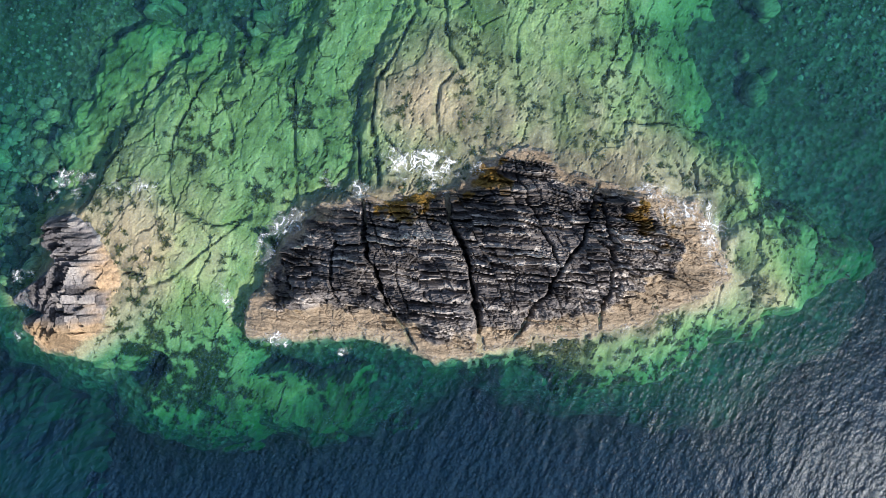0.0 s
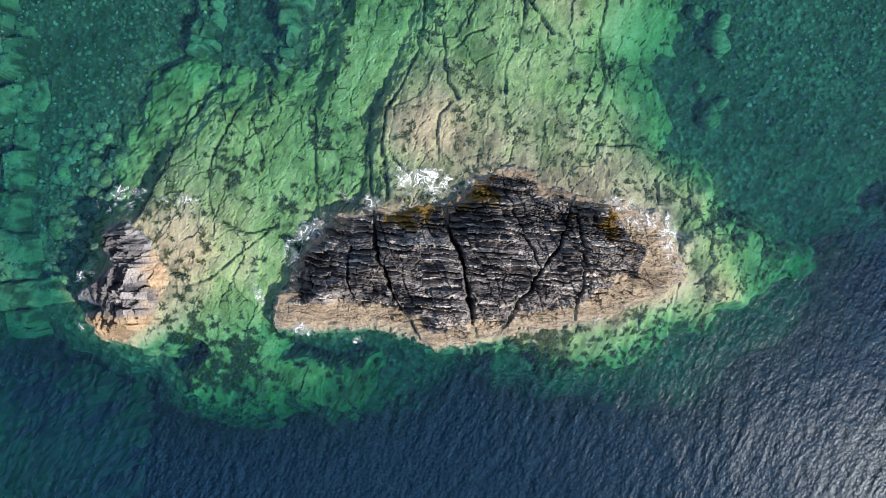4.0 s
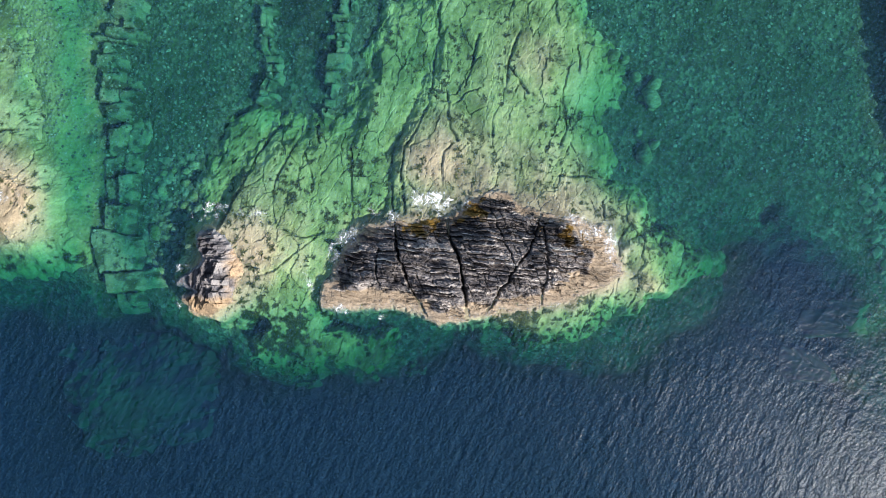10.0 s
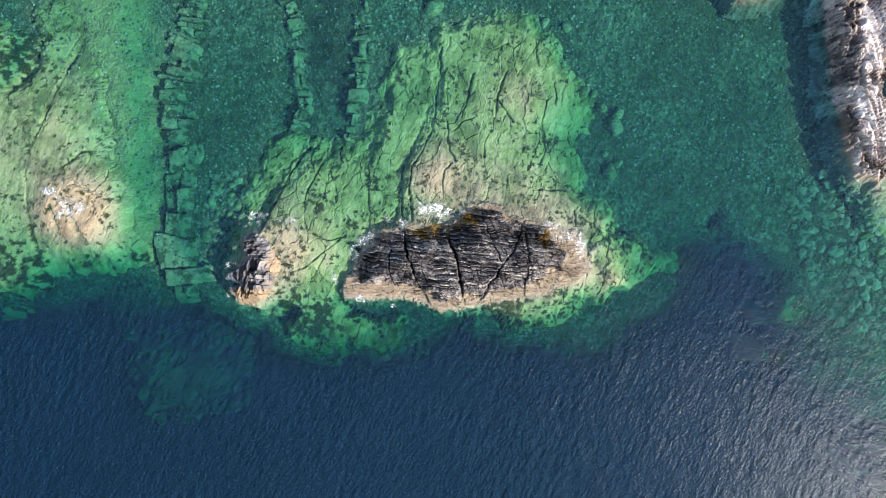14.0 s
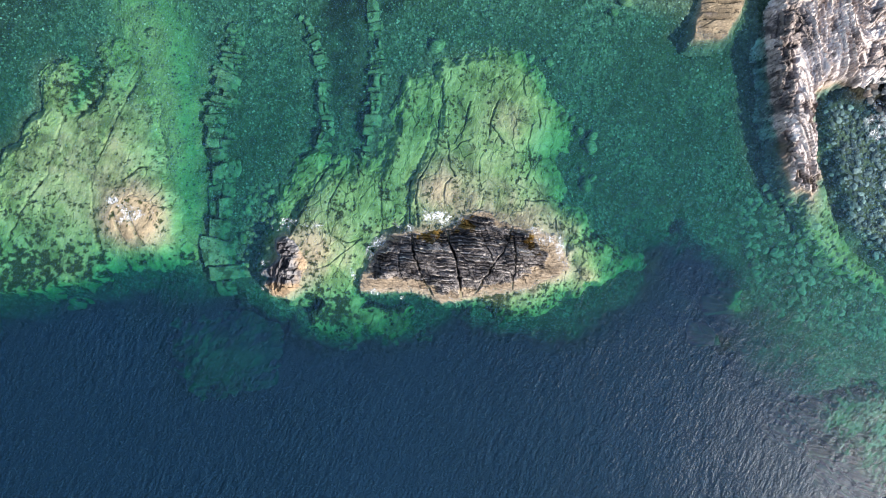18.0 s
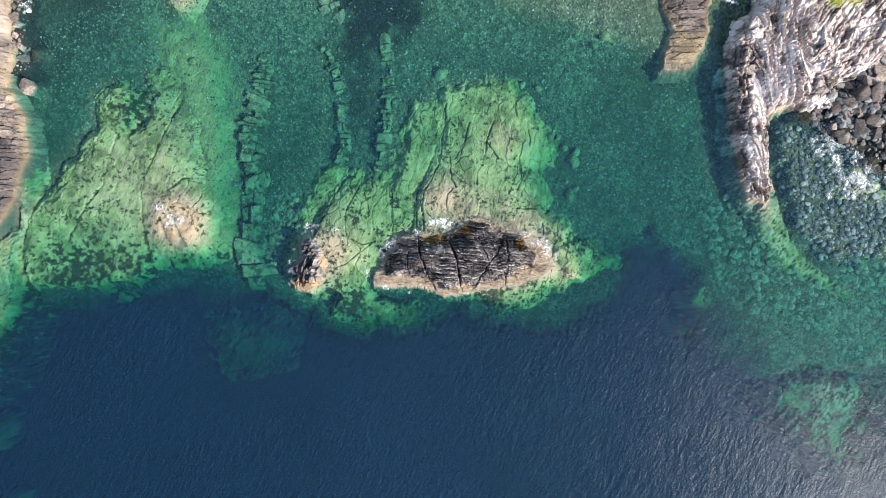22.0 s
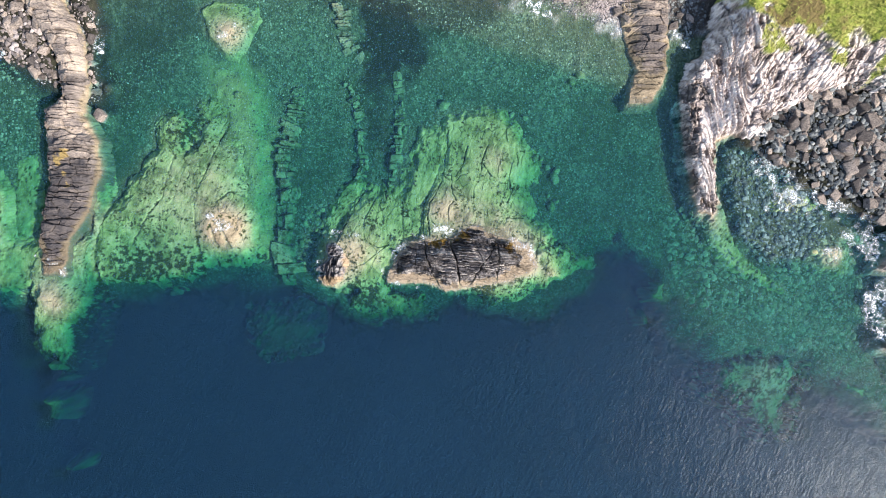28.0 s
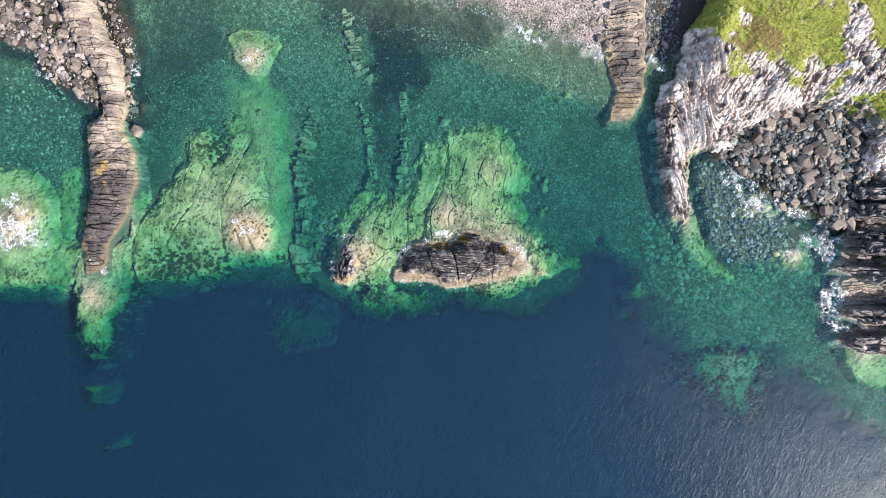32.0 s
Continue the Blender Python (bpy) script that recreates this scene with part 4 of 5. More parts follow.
GRASS = [(52.1, 68.4), (44.4, 48.2), (49.4, 41.4), (54.7, 43.0), (53.5, 35.6), (62.0, 36.2), (63.6, 31.5), (68.3, 36.8), (72.6, 33.7), (74.8, 27.3), (81.1, 24.8), (96.0, 24.4), (95.5, 68.9)]
HEATH = [(53.4, 42.0), (57.6, 44.1), (62.4, 42.6), (63.5, 36.8), (62.0, 35.2), (56.7, 35.4), (53.5, 36.1)]
BARE = [(73.3, 45.3), (75.8, 44.8), (77.3, 39.5), (82.1, 38.5), (85.2, 41.2), (85.3, 31.7), (79.0, 29.0), (74.7, 31.6), (72.8, 34.7), (73.0, 41.1)]


def head_tall(x, y):
    q = inside(GRASS, x, y)
    finger = ease(51, 46, x) * ease(33, 24, y)
    return np.clip(3.4 + 4.0 * ease(-9, 3, q) + 0.10 * np.maximum(q, 0) + 3.2 * ease(31, 37, y) * ease(56, 49, x) - finger * (1.2 + 0.8 * ease(16, 8, y)), 0, 11)


def facets(u, v, size, slope, s):
    """Broken faces: each cell is a plane tilted its own way. Height, joint and cell."""
    gap, pid = cells(u / size[0], v / size[1], s, 1.0)
    cu, cv = (pid // 1000 - 500 + 0.5) * size[0], (pid % 1000 - 500 + 0.5) * size[1]
    z = slope * (2 * rnd(pid, 1, s) - 1) * (u - cu) + slope * (2 * rnd(pid, 2, s) - 1) * (v - cv) + 0.5 * slope * size[1] * (2 * rnd(pid, 3, s) - 1)
    return z, gap, pid


def head_field(x, y):
    sd = inside(HEAD, x, y) + 0.6 * fbm(x / 2, y / 2, 801, 4) + 0.2 * fbm(x * 2, y * 2, 802, 2)
    u, v = turned(x + 0.5 * fbm(x / 4, y / 4, 820, 3), y + 0.5 * fbm(x / 4, y / 4, 821, 3), 94 - 34 * ease(44, 52, x))
    h1, k1, j1, f1 = beds(u, v, 0.75, 2.6, 804)
    z1, g1, c1 = facets(u, v, (2.6, 2.0), 0.45, 822)
    z2, g2, c2 = facets(u, v, (1.15, 0.9), 0.5, 832)
    z3, g3, c3 = facets(u, v, (0.55, 0.42), 0.5, 842)
    tall = head_tall(x, y)
    env = tall * (1 - np.exp(-np.maximum(sd, 0) / (0.5 + 0.16 * tall))) + np.minimum(sd, 0) * 1.6
    g = ease(-0.3, 0.4, np.clip(inside(GRASS, x, y) * 0.30, -3, 0.75) + 1.1 * fbm(x / 2.4, y / 2.4, 807, 5) - 1.4 * ease(-1, 1, inside(BARE, x, y) + 1.6 * fbm(x / 2, y / 2, 808, 3)))
    rocky = (1 - 0.92 * g) * ease(0, 0.8, sd)
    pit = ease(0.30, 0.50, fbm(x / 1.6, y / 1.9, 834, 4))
    z = env + rocky * (0.40 * (h1 - 0.5) + 0.6 * z1 + 0.65 * z2 + 0.7 * z3 - 0.45 * pit - 0.45 * (1 - ease(0, 0.07, g1)) - 0.25 * (1 - ease(0, 0.08, g2)) - 0.55 * (rnd(k1, j1, 828) > 0.55) * np.exp(-(f1 / 0.14) ** 2)) + 0.08 * fbm(x * 2, y * 2, 809, 3)
    tide = ease(1.1, 0.2, z + 0.4 * fbm(x, y, 810, 3)) * ease(41.8, 44.0, x + 0.6 * fbm(x, y, 811, 2))
    west_shade = ease(44.2, 42.8, x - 0.06 * np.maximum(0, 14 - y) * 2 + 0.5 * fbm(x, y / 2, 812, 3)) * ease(33, 28, y)
    # Tone: darker pits and joints; shade of the west face put into the colour.
    tone = 0.16 + 0.22 * rnd(k1, j1, 825) + 0.28 * rnd(c1, 4, 827) + 0.30 * rnd(c2, 5, 835) + 0.18 * rnd(c3, 5, 836) - 0.3 * pit - 0.3 * (1 - ease(0, 0.1, g2)) - 0.22 * (1 - ease(0, 0.12, g3)) + 0.08 + 0.35 * fbm(x / 2.5, y / 2.5, 831, 5) - 0.38 * west_shade
    return z, np.floor(x / 4.2).astype(np.int64) * 100 + np.floor(y / 4.2).astype(np.int64) + 100000, {"tide": tide, "weed": 0 * x, "grass": g, "tone": tone, "heath": ease(-1.4, 1.4, inside(HEATH, x, y) + 4.0 * fbm(x / 2.5, y / 2.5, 830, 4))}


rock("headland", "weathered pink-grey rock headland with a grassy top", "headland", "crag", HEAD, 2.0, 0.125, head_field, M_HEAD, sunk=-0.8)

# ---------------------------------------------------------------- cliff ledges in the east
LEDGES = [(78.4, 13.6), (81.2, 14.4), (99.9, 15.4), (100.2, -20.9), (81.5, -19.4), (77.1, -17.4), (78.2, -15.6), (84.8, -14.4), (77.6, -12.3), (78.1, -5.7), (80.8, -4.6), (75.8, -3.3), (78.0, -0.7), (78.5, 5.3)]
# Tone lowered throughout for dark rock and for shadow on the west faces.
rock("cliff", "dark rock cliff of level ledges with surf at its foot", "cliff", "rock_ledge", LEDGES, 2.0, 0.13,
     rib_like(LEDGES, lambda x, y: np.interp(y + 0.5 * fbm(x / 5, y / 5, 862, 2), [-20.1, -16.5, -15.8, -14.2, -13.7, -10.9, -10.3, -5.9, -5.4, -3.1, -2.5, -0.5, -0.1, 1.9, 2.3, 3.9, 4.5, 6.4, 7.1, 9.3, 10.0, 10.5, 13.5], [2.2, 3, 0.5, 0.5, 4, 4, 0.3, 0.3, 4.5, 4.5, 1, 0.8, 5, 5, 3.5, 3.5, 1.2, 1, 4.5, 4.5, 1.5, 5, 5]) * (0.75 + 0.5 * ease(78, 92, x)), 1.2, 6.0, 0, 860, width=0.8, joint=(2.4, 1.2), part=3.2, relief=1.1, tide_at=0.4, shade=lambda y: -0.14, blocky=0.9, steps=1.1), M_CLIFF, sunk=-0.8)

# ---------------------------------------------------------------- ribs of blocks on the bay floor
def along(pts, x, y):
    """The way along a line, the signed distance beside it and the plain distance from it."""
    best, way, side, run = np.full(np.shape(x), 1e9), np.zeros(np.shape(x)), np.zeros(np.shape(x)), 0.0
    for (ax, ay), (bx, by) in zip(pts, pts[1:]):
        dx, dy = bx - ax, by - ay
        ln = math.hypot(dx, dy)
        q = np.clip(((x - ax) * dx + (y - ay) * dy) / (ln * ln), 0, 1)
        d = np.hypot(x - ax - q * dx, y - ay - q * dy)
        near = d < best
        side = np.where(near, np.sign((x - ax) * dy - (y - ay) * dx) * d, side)
        way = np.where(near, run + q * ln, way)
        best = np.minimum(best, d)
        run += ln
    return way, side, best


def block_rib(label, line, wide, top, s, bed=0.9, relief=0.5, tan=0.0, low=0.35):
    """A bed of rock broken across into square blocks, some split, some sunk, some gone."""
    pts = line

    def field(x, y):
        wx, wy = x + 0.10 * fbm(x * 1.8, y * 1.8, s + 1, 3), y + 0.10 * fbm(x * 1.8, y * 1.8, s + 2, 3)
        way, side, d = along(pts, wx, wy)
        edges = np.cumsum(np.random.RandomState(s).uniform(0.45, 1.75, 200)) * bed
        way = way + 0.12 * side * np.sign(rnd(np.floor(way / 4), 5, s) - 0.5)
        k = np.clip(np.searchsorted(edges, way + 3 * bed), 1, 198)
        lo, hi = way + 3 * bed - edges[k - 1], edges[k] - way - 3 * bed
        half = wide * (0.55 + 0.8 * rnd(k, 1, s))
        off = 0.9 * wide * (rnd(k, 2, s) - 0.5)
        two = rnd(k, 3, s) > 0.6
        part = k * 2 + (two & (side > off))
        within = np.minimum(np.minimum(lo, hi), half - np.abs(side - off))
        within = np.where(two, np.minimum(within, np.abs(side - off)), within) - 0.03 - 0.16 * rnd(part, 4, s)
        z = np.interp(y, [p[1] for p in pts][::-1], top) - low - 0.32 + relief * (rnd(part, 6, s) - 0.5) + 0.28 * (rnd(part, 7, s) - 0.5) * side / wide + 0.3 * (rnd(part, 8, s) - 0.5) * lo
        z = z - 0.10 * np.exp(-np.maximum(within, 0) / 0.07) - 4.5 * np.maximum(0, -within) - 0.9 * (rnd(part, 9, s) > 0.84) - 2 * np.maximum(0, d - 2.2 * wide)
        z = z + 0.05 * fbm(x * 3, y * 3, s + 3, 3)
        return z, part, {"tone": 0.36 + 0.4 * rnd(part, 10, s) + 0.3 * fbm(x * 1.2, y * 1.2, s + 5, 4), "tide": tan + 0 * x, "weed": 0.75 * ease(0.15, 0.5, fbm(x * 1.4, y * 1.4, s + 4, 4) + 0.3 * (within < 0))}
    return rock("sunken_rock_rib", label, "rock rib", "rock_block", [(px + sx * wide, py) for px, py in pts for sx in (-1, 1)], 1.5, 0.11, field, M_RIBLOCK)


block_rib("row of square green rock blocks on the bay floor", [(-26.5, 26.8), (-27.7, 22.7), (-29.3, 17.1), (-29.2, 12.1), (-28.6, 9.9)], 1.5, [-1.1, -1.0, -0.95, -1.0, -1.1], 900)
block_rib("broad green rock ridge below the row of blocks", [(-28.6, 9.9), (-28.6, 4.3), (-29.1, -0.2), (-27.9, -5.7)], 1.9, [-1.4, -1.2, -1.1, -1.1], 920, 2.0, 0.35)
block_rib("thin wall of pale rock blocks on the bay floor", [(-18.0, 28.9), (-16.5, 25.0), (-15.5, 20.0), (-15.1, 14.5), (-16.4, 11.7)], 0.75, [-0.9, -0.95, -1.0, -1.0, -0.9], 940)
block_rib("row of pale sunken rock blocks on dark gravel", [(-9.0, 30.7), (-8.8, 26.8), (-8.4, 21.8), (-9.2, 16.7), (-10.3, 11.2)], 0.85, [-0.7, -0.9, -1.0, -1.1, -0.9], 960)
block_rib("brown rock rib rising towards the pebble shore", [(-20.4, 46.7), (-19.5, 43.4), (-18.9, 40.1), (-18.1, 36.7), (-16.6, 33.9)], 1.3, [-1.2, -0.5, -0.3, -0.25, -0.3], 980, 0.6, 0.4, 0.7, 0.1)

# ---------------------------------------------------------------- ground and sea
gx_lines = lines(27, 96, 2500, 0.18, 0.40)
gx_lines = np.concatenate([-gx_lines[:0:-1], gx_lines])
gy_lines = lines(21, 60, 2500, 0.18, 0.40)
gy_lines = np.concatenate([-gy_lines[:0:-1], gy_lines])
GX, GY = np.meshgrid(gx_lines, gy_lines)
GZ = base_height(GX, GY)
DARK = [(-16.4, 46.8), (-10.6, 44.6), (-4.2, 41.5), (-3.4, 32.5), (-9.4, 30.0), (-10.0, 14.0), (-13.4, 12.5), (-14.6, 22.0), (-15.4, 32.1)]
shore = ease(-0.40, 0.25, GZ + 0.5 * fbm(GX / 3, GY / 3, 21, 3)) * ease(24, 36, GY) * ease(-16, 2, GX)
dark = (0.62 + 0.32 * ease(24, 33, GY)) * ease(-1.6, 1.6, inside(DARK, GX, GY) + 2.2 * fbm(GX / 2, GY / 2, 22, 3))
BROWN = [(-26.3, 52.2), (3.8, 48.6), (11.7, 44.3), (7.3, 38.1), (-3.8, 36.9), (-11.7, 39.6), (-21.7, 42.3), (-26.2, 45.5)]
dark = np.maximum(dark, 0.66 * ease(-2.5, 2.5, inside(BROWN, GX, GY) + 1.5 * fbm(GX / 3, GY / 3, 23, 4)))
# Ground near-black around the boulders: shade of their gaps put into colour.
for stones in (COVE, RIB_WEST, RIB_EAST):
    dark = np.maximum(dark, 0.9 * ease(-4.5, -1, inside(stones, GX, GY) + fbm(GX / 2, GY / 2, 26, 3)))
dark = np.maximum(dark, 0.4 * ease(-2, 2, inside(GREY, GX, GY) + fbm(GX / 2, GY / 2, 24, 3)))
DARK_FLOOR = [(-60.0, 52.0), (-48.0, 50.0), (-44.0, 41.0), (-50.0, 31.0), (-60.0, 23.0)]
dark = np.maximum(dark, 0.55 * ease(-3, 3, inside(DARK_FLOOR, GX, GY) + 2.0 * fbm(GX / 3, GY / 3, 28, 4)))
# Dark gully gravel, with the headland's shadow put into its colour.
GULLY_SHADE = [(38.4, 52.9), (50.6, 53.0), (51.3, 43.0), (43.0, 37.3), (39.1, 38.4)]
dark = np.maximum(dark, 0.85 * ease(-1, 1, inside(GULLY_SHADE, GX, GY)))
# Deep floor near-black in place of the light lost through deeper water.
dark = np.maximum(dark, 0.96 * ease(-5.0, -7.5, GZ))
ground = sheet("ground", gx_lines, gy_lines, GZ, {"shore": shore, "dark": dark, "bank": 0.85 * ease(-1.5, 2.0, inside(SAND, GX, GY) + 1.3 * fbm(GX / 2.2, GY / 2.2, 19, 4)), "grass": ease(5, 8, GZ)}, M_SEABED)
tagged(ground, "seabed of dark cobbles and gravel rising to a pebble beach", "seabed", kind="structure")
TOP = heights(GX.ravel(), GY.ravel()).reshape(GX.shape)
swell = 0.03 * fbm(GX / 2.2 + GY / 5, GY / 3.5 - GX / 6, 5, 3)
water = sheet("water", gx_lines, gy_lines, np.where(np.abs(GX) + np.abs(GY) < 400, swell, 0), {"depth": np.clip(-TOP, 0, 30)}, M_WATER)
tagged(water, "clear green to deep blue rippled sea water", "sea", kind="structure")


# ---------------------------------------------------------------- boulders
def stone_material(name, dark, pale):
    m, t, b = shader(name, 0.85, 0.3)
    info = t.nodes.new("ShaderNodeObjectInfo")
    fine = noise_tex(t, coords(t, 1, 1, 2.5), 3.0, 6, 0.75)
    bands = noise_tex(t, coords(t, 1, 4.0, 3.0, 25), 1.6, 5, 0.7)
    col = mix(t, info.outputs["Random"], dark, pale)
    col = mix(t, 1.0, col, ramp(t, fine, (0.30, grey(0.35)), (0.70, grey(1.4))), "MULTIPLY")
    col = mix(t, 1.0, col, ramp(t, bands, (0.36, grey(0.45)), (0.55, grey(1.15))), "MULTIPLY")
    t.links.new(col, b.inputs["Base Color"])
    bump(t, b, fine, 0.7, 0.08)
    return m


M_STONE = stone_material("grey_boulder_stone", (0.042, 0.035, 0.034), (0.30, 0.24, 0.20))
M_SUNK = stone_material("algae_boulder_stone", (0.13, 0.145, 0.06), (0.31, 0.30, 0.16))


def boulder_mesh(s, material):
    """An angular block: the hull of points on a skewed box with its corners knocked off."""
    rs = np.random.RandomState(s)
    bm = bmesh.new()
    skew = rs.uniform(-0.35, 0.35, 3)
    long, thin = rs.uniform(0.9, 1.3), rs.uniform(0.5, 0.85)
    for k in range(8):
        corner = np.array([k & 1, k >> 1 & 1, k >> 2]) * 2 - 1
        for _ in range(rs.randint(1, 4)):
            p = corner * rs.uniform(0.42, 1.0, 3)
            bm.verts.new((long * (p[0] + skew[0] * p[2]), 0.85 * p[1] + skew[1] * p[0], thin * p[2] + 0.4 * skew[2] * p[0]))
    bmesh.ops.convex_hull(bm, input=bm.verts)
    bmesh.ops.delete(bm, geom=[v for v in bm.verts if not v.link_faces], context="VERTS")
    bmesh.ops.dissolve_limit(bm, angle_limit=0.12, verts=bm.verts, edges=bm.edges)
    bmesh.ops.bevel(bm, geom=list(bm.edges), offset=0.09, segments=2, affect="EDGES", clamp_overlap=True)
    me = bpy.data.meshes.new("boulder")
    bm.to_mesh(me)
    bm.free()
    me.materials.append(material)
    return me


STONES = [boulder_mesh(2000 + k, M_STONE) for k in range(12)]


def round_stone(s, material):
    """A boulder worn round by the sea, with a few flat sides left."""
    rs = np.random.RandomState(s)
    bm = bmesh.new()
    bmesh.ops.create_icosphere(bm, subdivisions=3, radius=1)
    flats = [Vector(rs.normal(size=3)).normalized() for _ in range(5)]
    cuts = rs.uniform(0.62, 0.9, 5)
    for v in bm.verts:
        p = v.co.copy()
        p *= 1 + 0.22 * noise.noise(p * 1.3 + Vector((s, 0, 0))) + 0.06 * noise.noise(p * 4)
        for n, c in zip(flats, cuts):
            over = p.dot(n) - c
            if over > 0:
                p -= n * over * 0.8
        v.co = (p.x * 1.1, p.y * 0.85, p.z * 0.65)
    me = bpy.data.meshes.new("boulder")
    bm.to_mesh(me)
    bm.free()
    me.polygons.foreach_set("use_smooth", np.ones(len(me.polygons), bool))
    me.materials.append(material)
    return me


SUNK_STONES = [round_stone(2100 + k, M_SUNK) for k in range(8)]


def scatter(outline, count, small, large, s, spread=0.8):
    """Places inside an outline that keep their distance: x, y, size."""
    rs = np.random.RandomState(s)
    ax, ay = [p[0] for p in outline], [p[1] for p in outline]
    got = []
    for _ in range(count * 40):
        if len(got) == count:
            break
        size = small + (large - small) * rs.rand() ** 2.2
        x, y = rs.uniform(min(ax), max(ax)), rs.uniform(min(ay), max(ay))
        if inside(outline, np.array([x]), np.array([y]))[0] < 0:
            continue
        if all((x - a) ** 2 + (y - b) ** 2 > (spread * (size + c)) ** 2 for a, b, c in got):
            got.append((x, y, size))
    return got


def boulders(places, meshes, label, group, s, sink=0.35):
    rs = np.random.RandomState(s)
    if not places:
        return
    zs = heights([p[0] for p in places], [p[1] for p in places])
    for (x, y, size), z in zip(places, zs):
        ob = tagged(new("boulder", meshes[rs.randint(len(meshes))]), label, "boulder", group)
        ob.matrix_basis = Matrix.LocRotScale((x, y, z + size * (0.55 - sink)), Euler((rs.uniform(-0.45, 0.45), rs.uniform(-0.45, 0.45), rs.uniform(0, 6.3))), Vector((size, size, size * rs.uniform(0.8, 1.2))))


boulders(scatter(COVE, 165, 0.5, 1.3, 1, 0.5), STONES, "angular grey-brown boulder heaped in the rocky cove", "boulders of the cove", 1)
boulders(scatter(RIB_WEST, 84, 0.45, 1.15, 2, 0.5), STONES, "blocky brown boulder fallen beside the jointed rib", "boulders by the rib", 2)
boulders(scatter(RIB_EAST, 22, 0.4, 0.9, 3, 0.6), STONES, "blocky brown boulder fallen beside the jointed rib", "boulders by the rib", 3)
SHORE_STONES = [(27.5, 48.3), (31.9, 49.5), (32.9, 40.6), (32.4, 37.8), (29.0, 39.4)]
boulders(scatter(SHORE_STONES, 10, 0.35, 0.9, 4), STONES, "dark wet boulder on the pebble shore", "shore boulders", 4)
boulders([(*p, z) for p, z in zip([(-61.3, 22.6), (39.6, 39.3), (42.4, 40.9), (40.7, 41.2), (66.1, 9.1), (73.4, 6.2), (76.5, 5.6), (78.9, 5.9), (69.1, 6.2)], (1.05, 0.8, 0.7, 0.5, 0.9, 1.0, 1.2, 1.1, 0.7))], STONES, "single angular boulder at the edge of the sea", "lone boulders", 5, 0.2)
boulders([(*p, z) for p, z in zip([(-0.7, 25.3), (23.4, 30.8), (22.1, 29.8), (13.9, 23.4), (11.5, 23.9), (15.7, 16.2), (19.3, 12.6), (19.6, 13.9), (-37.7, 27.0), (65.1, -0.3)], (1.05, 0.85, 0.7, 0.6, 0.6, 0.8, 1.0, 0.7, 0.7, .8))], SUNK_STONES, "pale algae-covered boulder lying on the bay floor", "sunken boulders", 6, 0.25)
EAST_EDGE = [(14.7, 17.9), (16.4, 17.4), (19.6, 13.9), (20.8, 8.4), (18.5, 7.0), (17.9, 12.2), (15.6, 15.6)]
boulders(scatter(EAST_EDGE, 7, 0.4, 1.0, 7), SUNK_STONES, "green algae-covered boulder beside the reef", "sunken boulders", 7)
WEST_GULLY = [(-25.9, 7.6), (-21.9, 8.1), (-21.0, 5.2), (-21.9, 1.2), (-22.7, -3.4), (-27.1, -3.4), (-26.5, 2.4)]
boulders(scatter(WEST_GULLY, 22, 0.3, 0.75, 8), SUNK_STONES, "green algae-covered boulder beside the reef", "sunken boulders", 8)


def pebbles(name, label, category, outline, count, small, large, s, material, lift=0.2, bare=()):
    """Many loose stones in one mesh."""
    rs = np.random.RandomState(s)
    bm = bmesh.new()
    bmesh.ops.create_icosphere(bm, subdivisions=1, radius=1)
    base = np.array([v.co for v in bm.verts])
    faces = np.array([[v.index for v in f.verts] for f in bm.faces])
    bm.free()
    ax, ay = [p[0] for p in outline], [p[1] for p in outline]
    x, y = rs.uniform(min(ax), max(ax), count * 3), rs.uniform(min(ay), max(ay), count * 3)
    ok = inside(outline, x, y) > 0
    for gap in bare:
        ok &= (inside(gap, x, y) < 0) | (rs.rand(len(x)) > 0.8)
    x, y = x[ok][:count], y[ok][:count]
    n = len(x)
    z = heights(x, y)
    size = small + (large - small) * rs.rand(n) ** 3
    turn = rs.uniform(0, 6.3, n)
    jag = rs.uniform(0.7, 1.15, (n, 12, 1))
    p = base[None] * jag * np.array([1, 0.75, 0.55])[None, None] * size[:, None, None]
    c, q = np.cos(turn)[:, None], np.sin(turn)[:, None]
    co = np.stack([p[..., 0] * c - p[..., 1] * q + x[:, None], p[..., 0] * q + p[..., 1] * c + y[:, None], p[..., 2] + (z + lift * size)[:, None]], -1)
    f = faces[None] + (np.arange(n) * 12)[:, None, None]
    return tagged(new(name, raw_mesh(name, co.reshape(-1, 3), f.reshape(-1, 3), {}, material, False)), label, category, kind="stuff")


def pebble_material(name, *stops):
    m, t, b = shader(name, 0.9, 0.2)
    g = t.nodes.new("ShaderNodeNewGeometry")
    col = ramp(t, g.outputs["Random Per Island"], *stops)
    col = mix(t, 1.0, col, ramp(t, noise_tex(t, coords(t), 5.0), (0.3, grey(0.6)), (0.7, grey(1.2))), "MULTIPLY")
    t.links.new(col, b.inputs["Base Color"])
    return m


M_COBBLE = pebble_material("sunken_cobbles", (0.0, (0.05, 0.058, 0.042)), (0.5, (0.145, 0.16, 0.105)), (0.85, (0.22, 0.23, 0.16)), (1.0, (0.38, 0.38, 0.29)))
M_SPIT = pebble_material("sunken_boulders", (0.0, (0.12, 0.132, 0.08)), (0.6, (0.185, 0.195, 0.125)), (1.0, (0.26, 0.265, 0.18)))
M_SHINGLE = pebble_material("beach_shingle", (0.0, (0.035, 0.032, 0.032)), (0.6, (0.16, 0.132, 0.122)), (1.0, (0.40, 0.34, 0.315)))
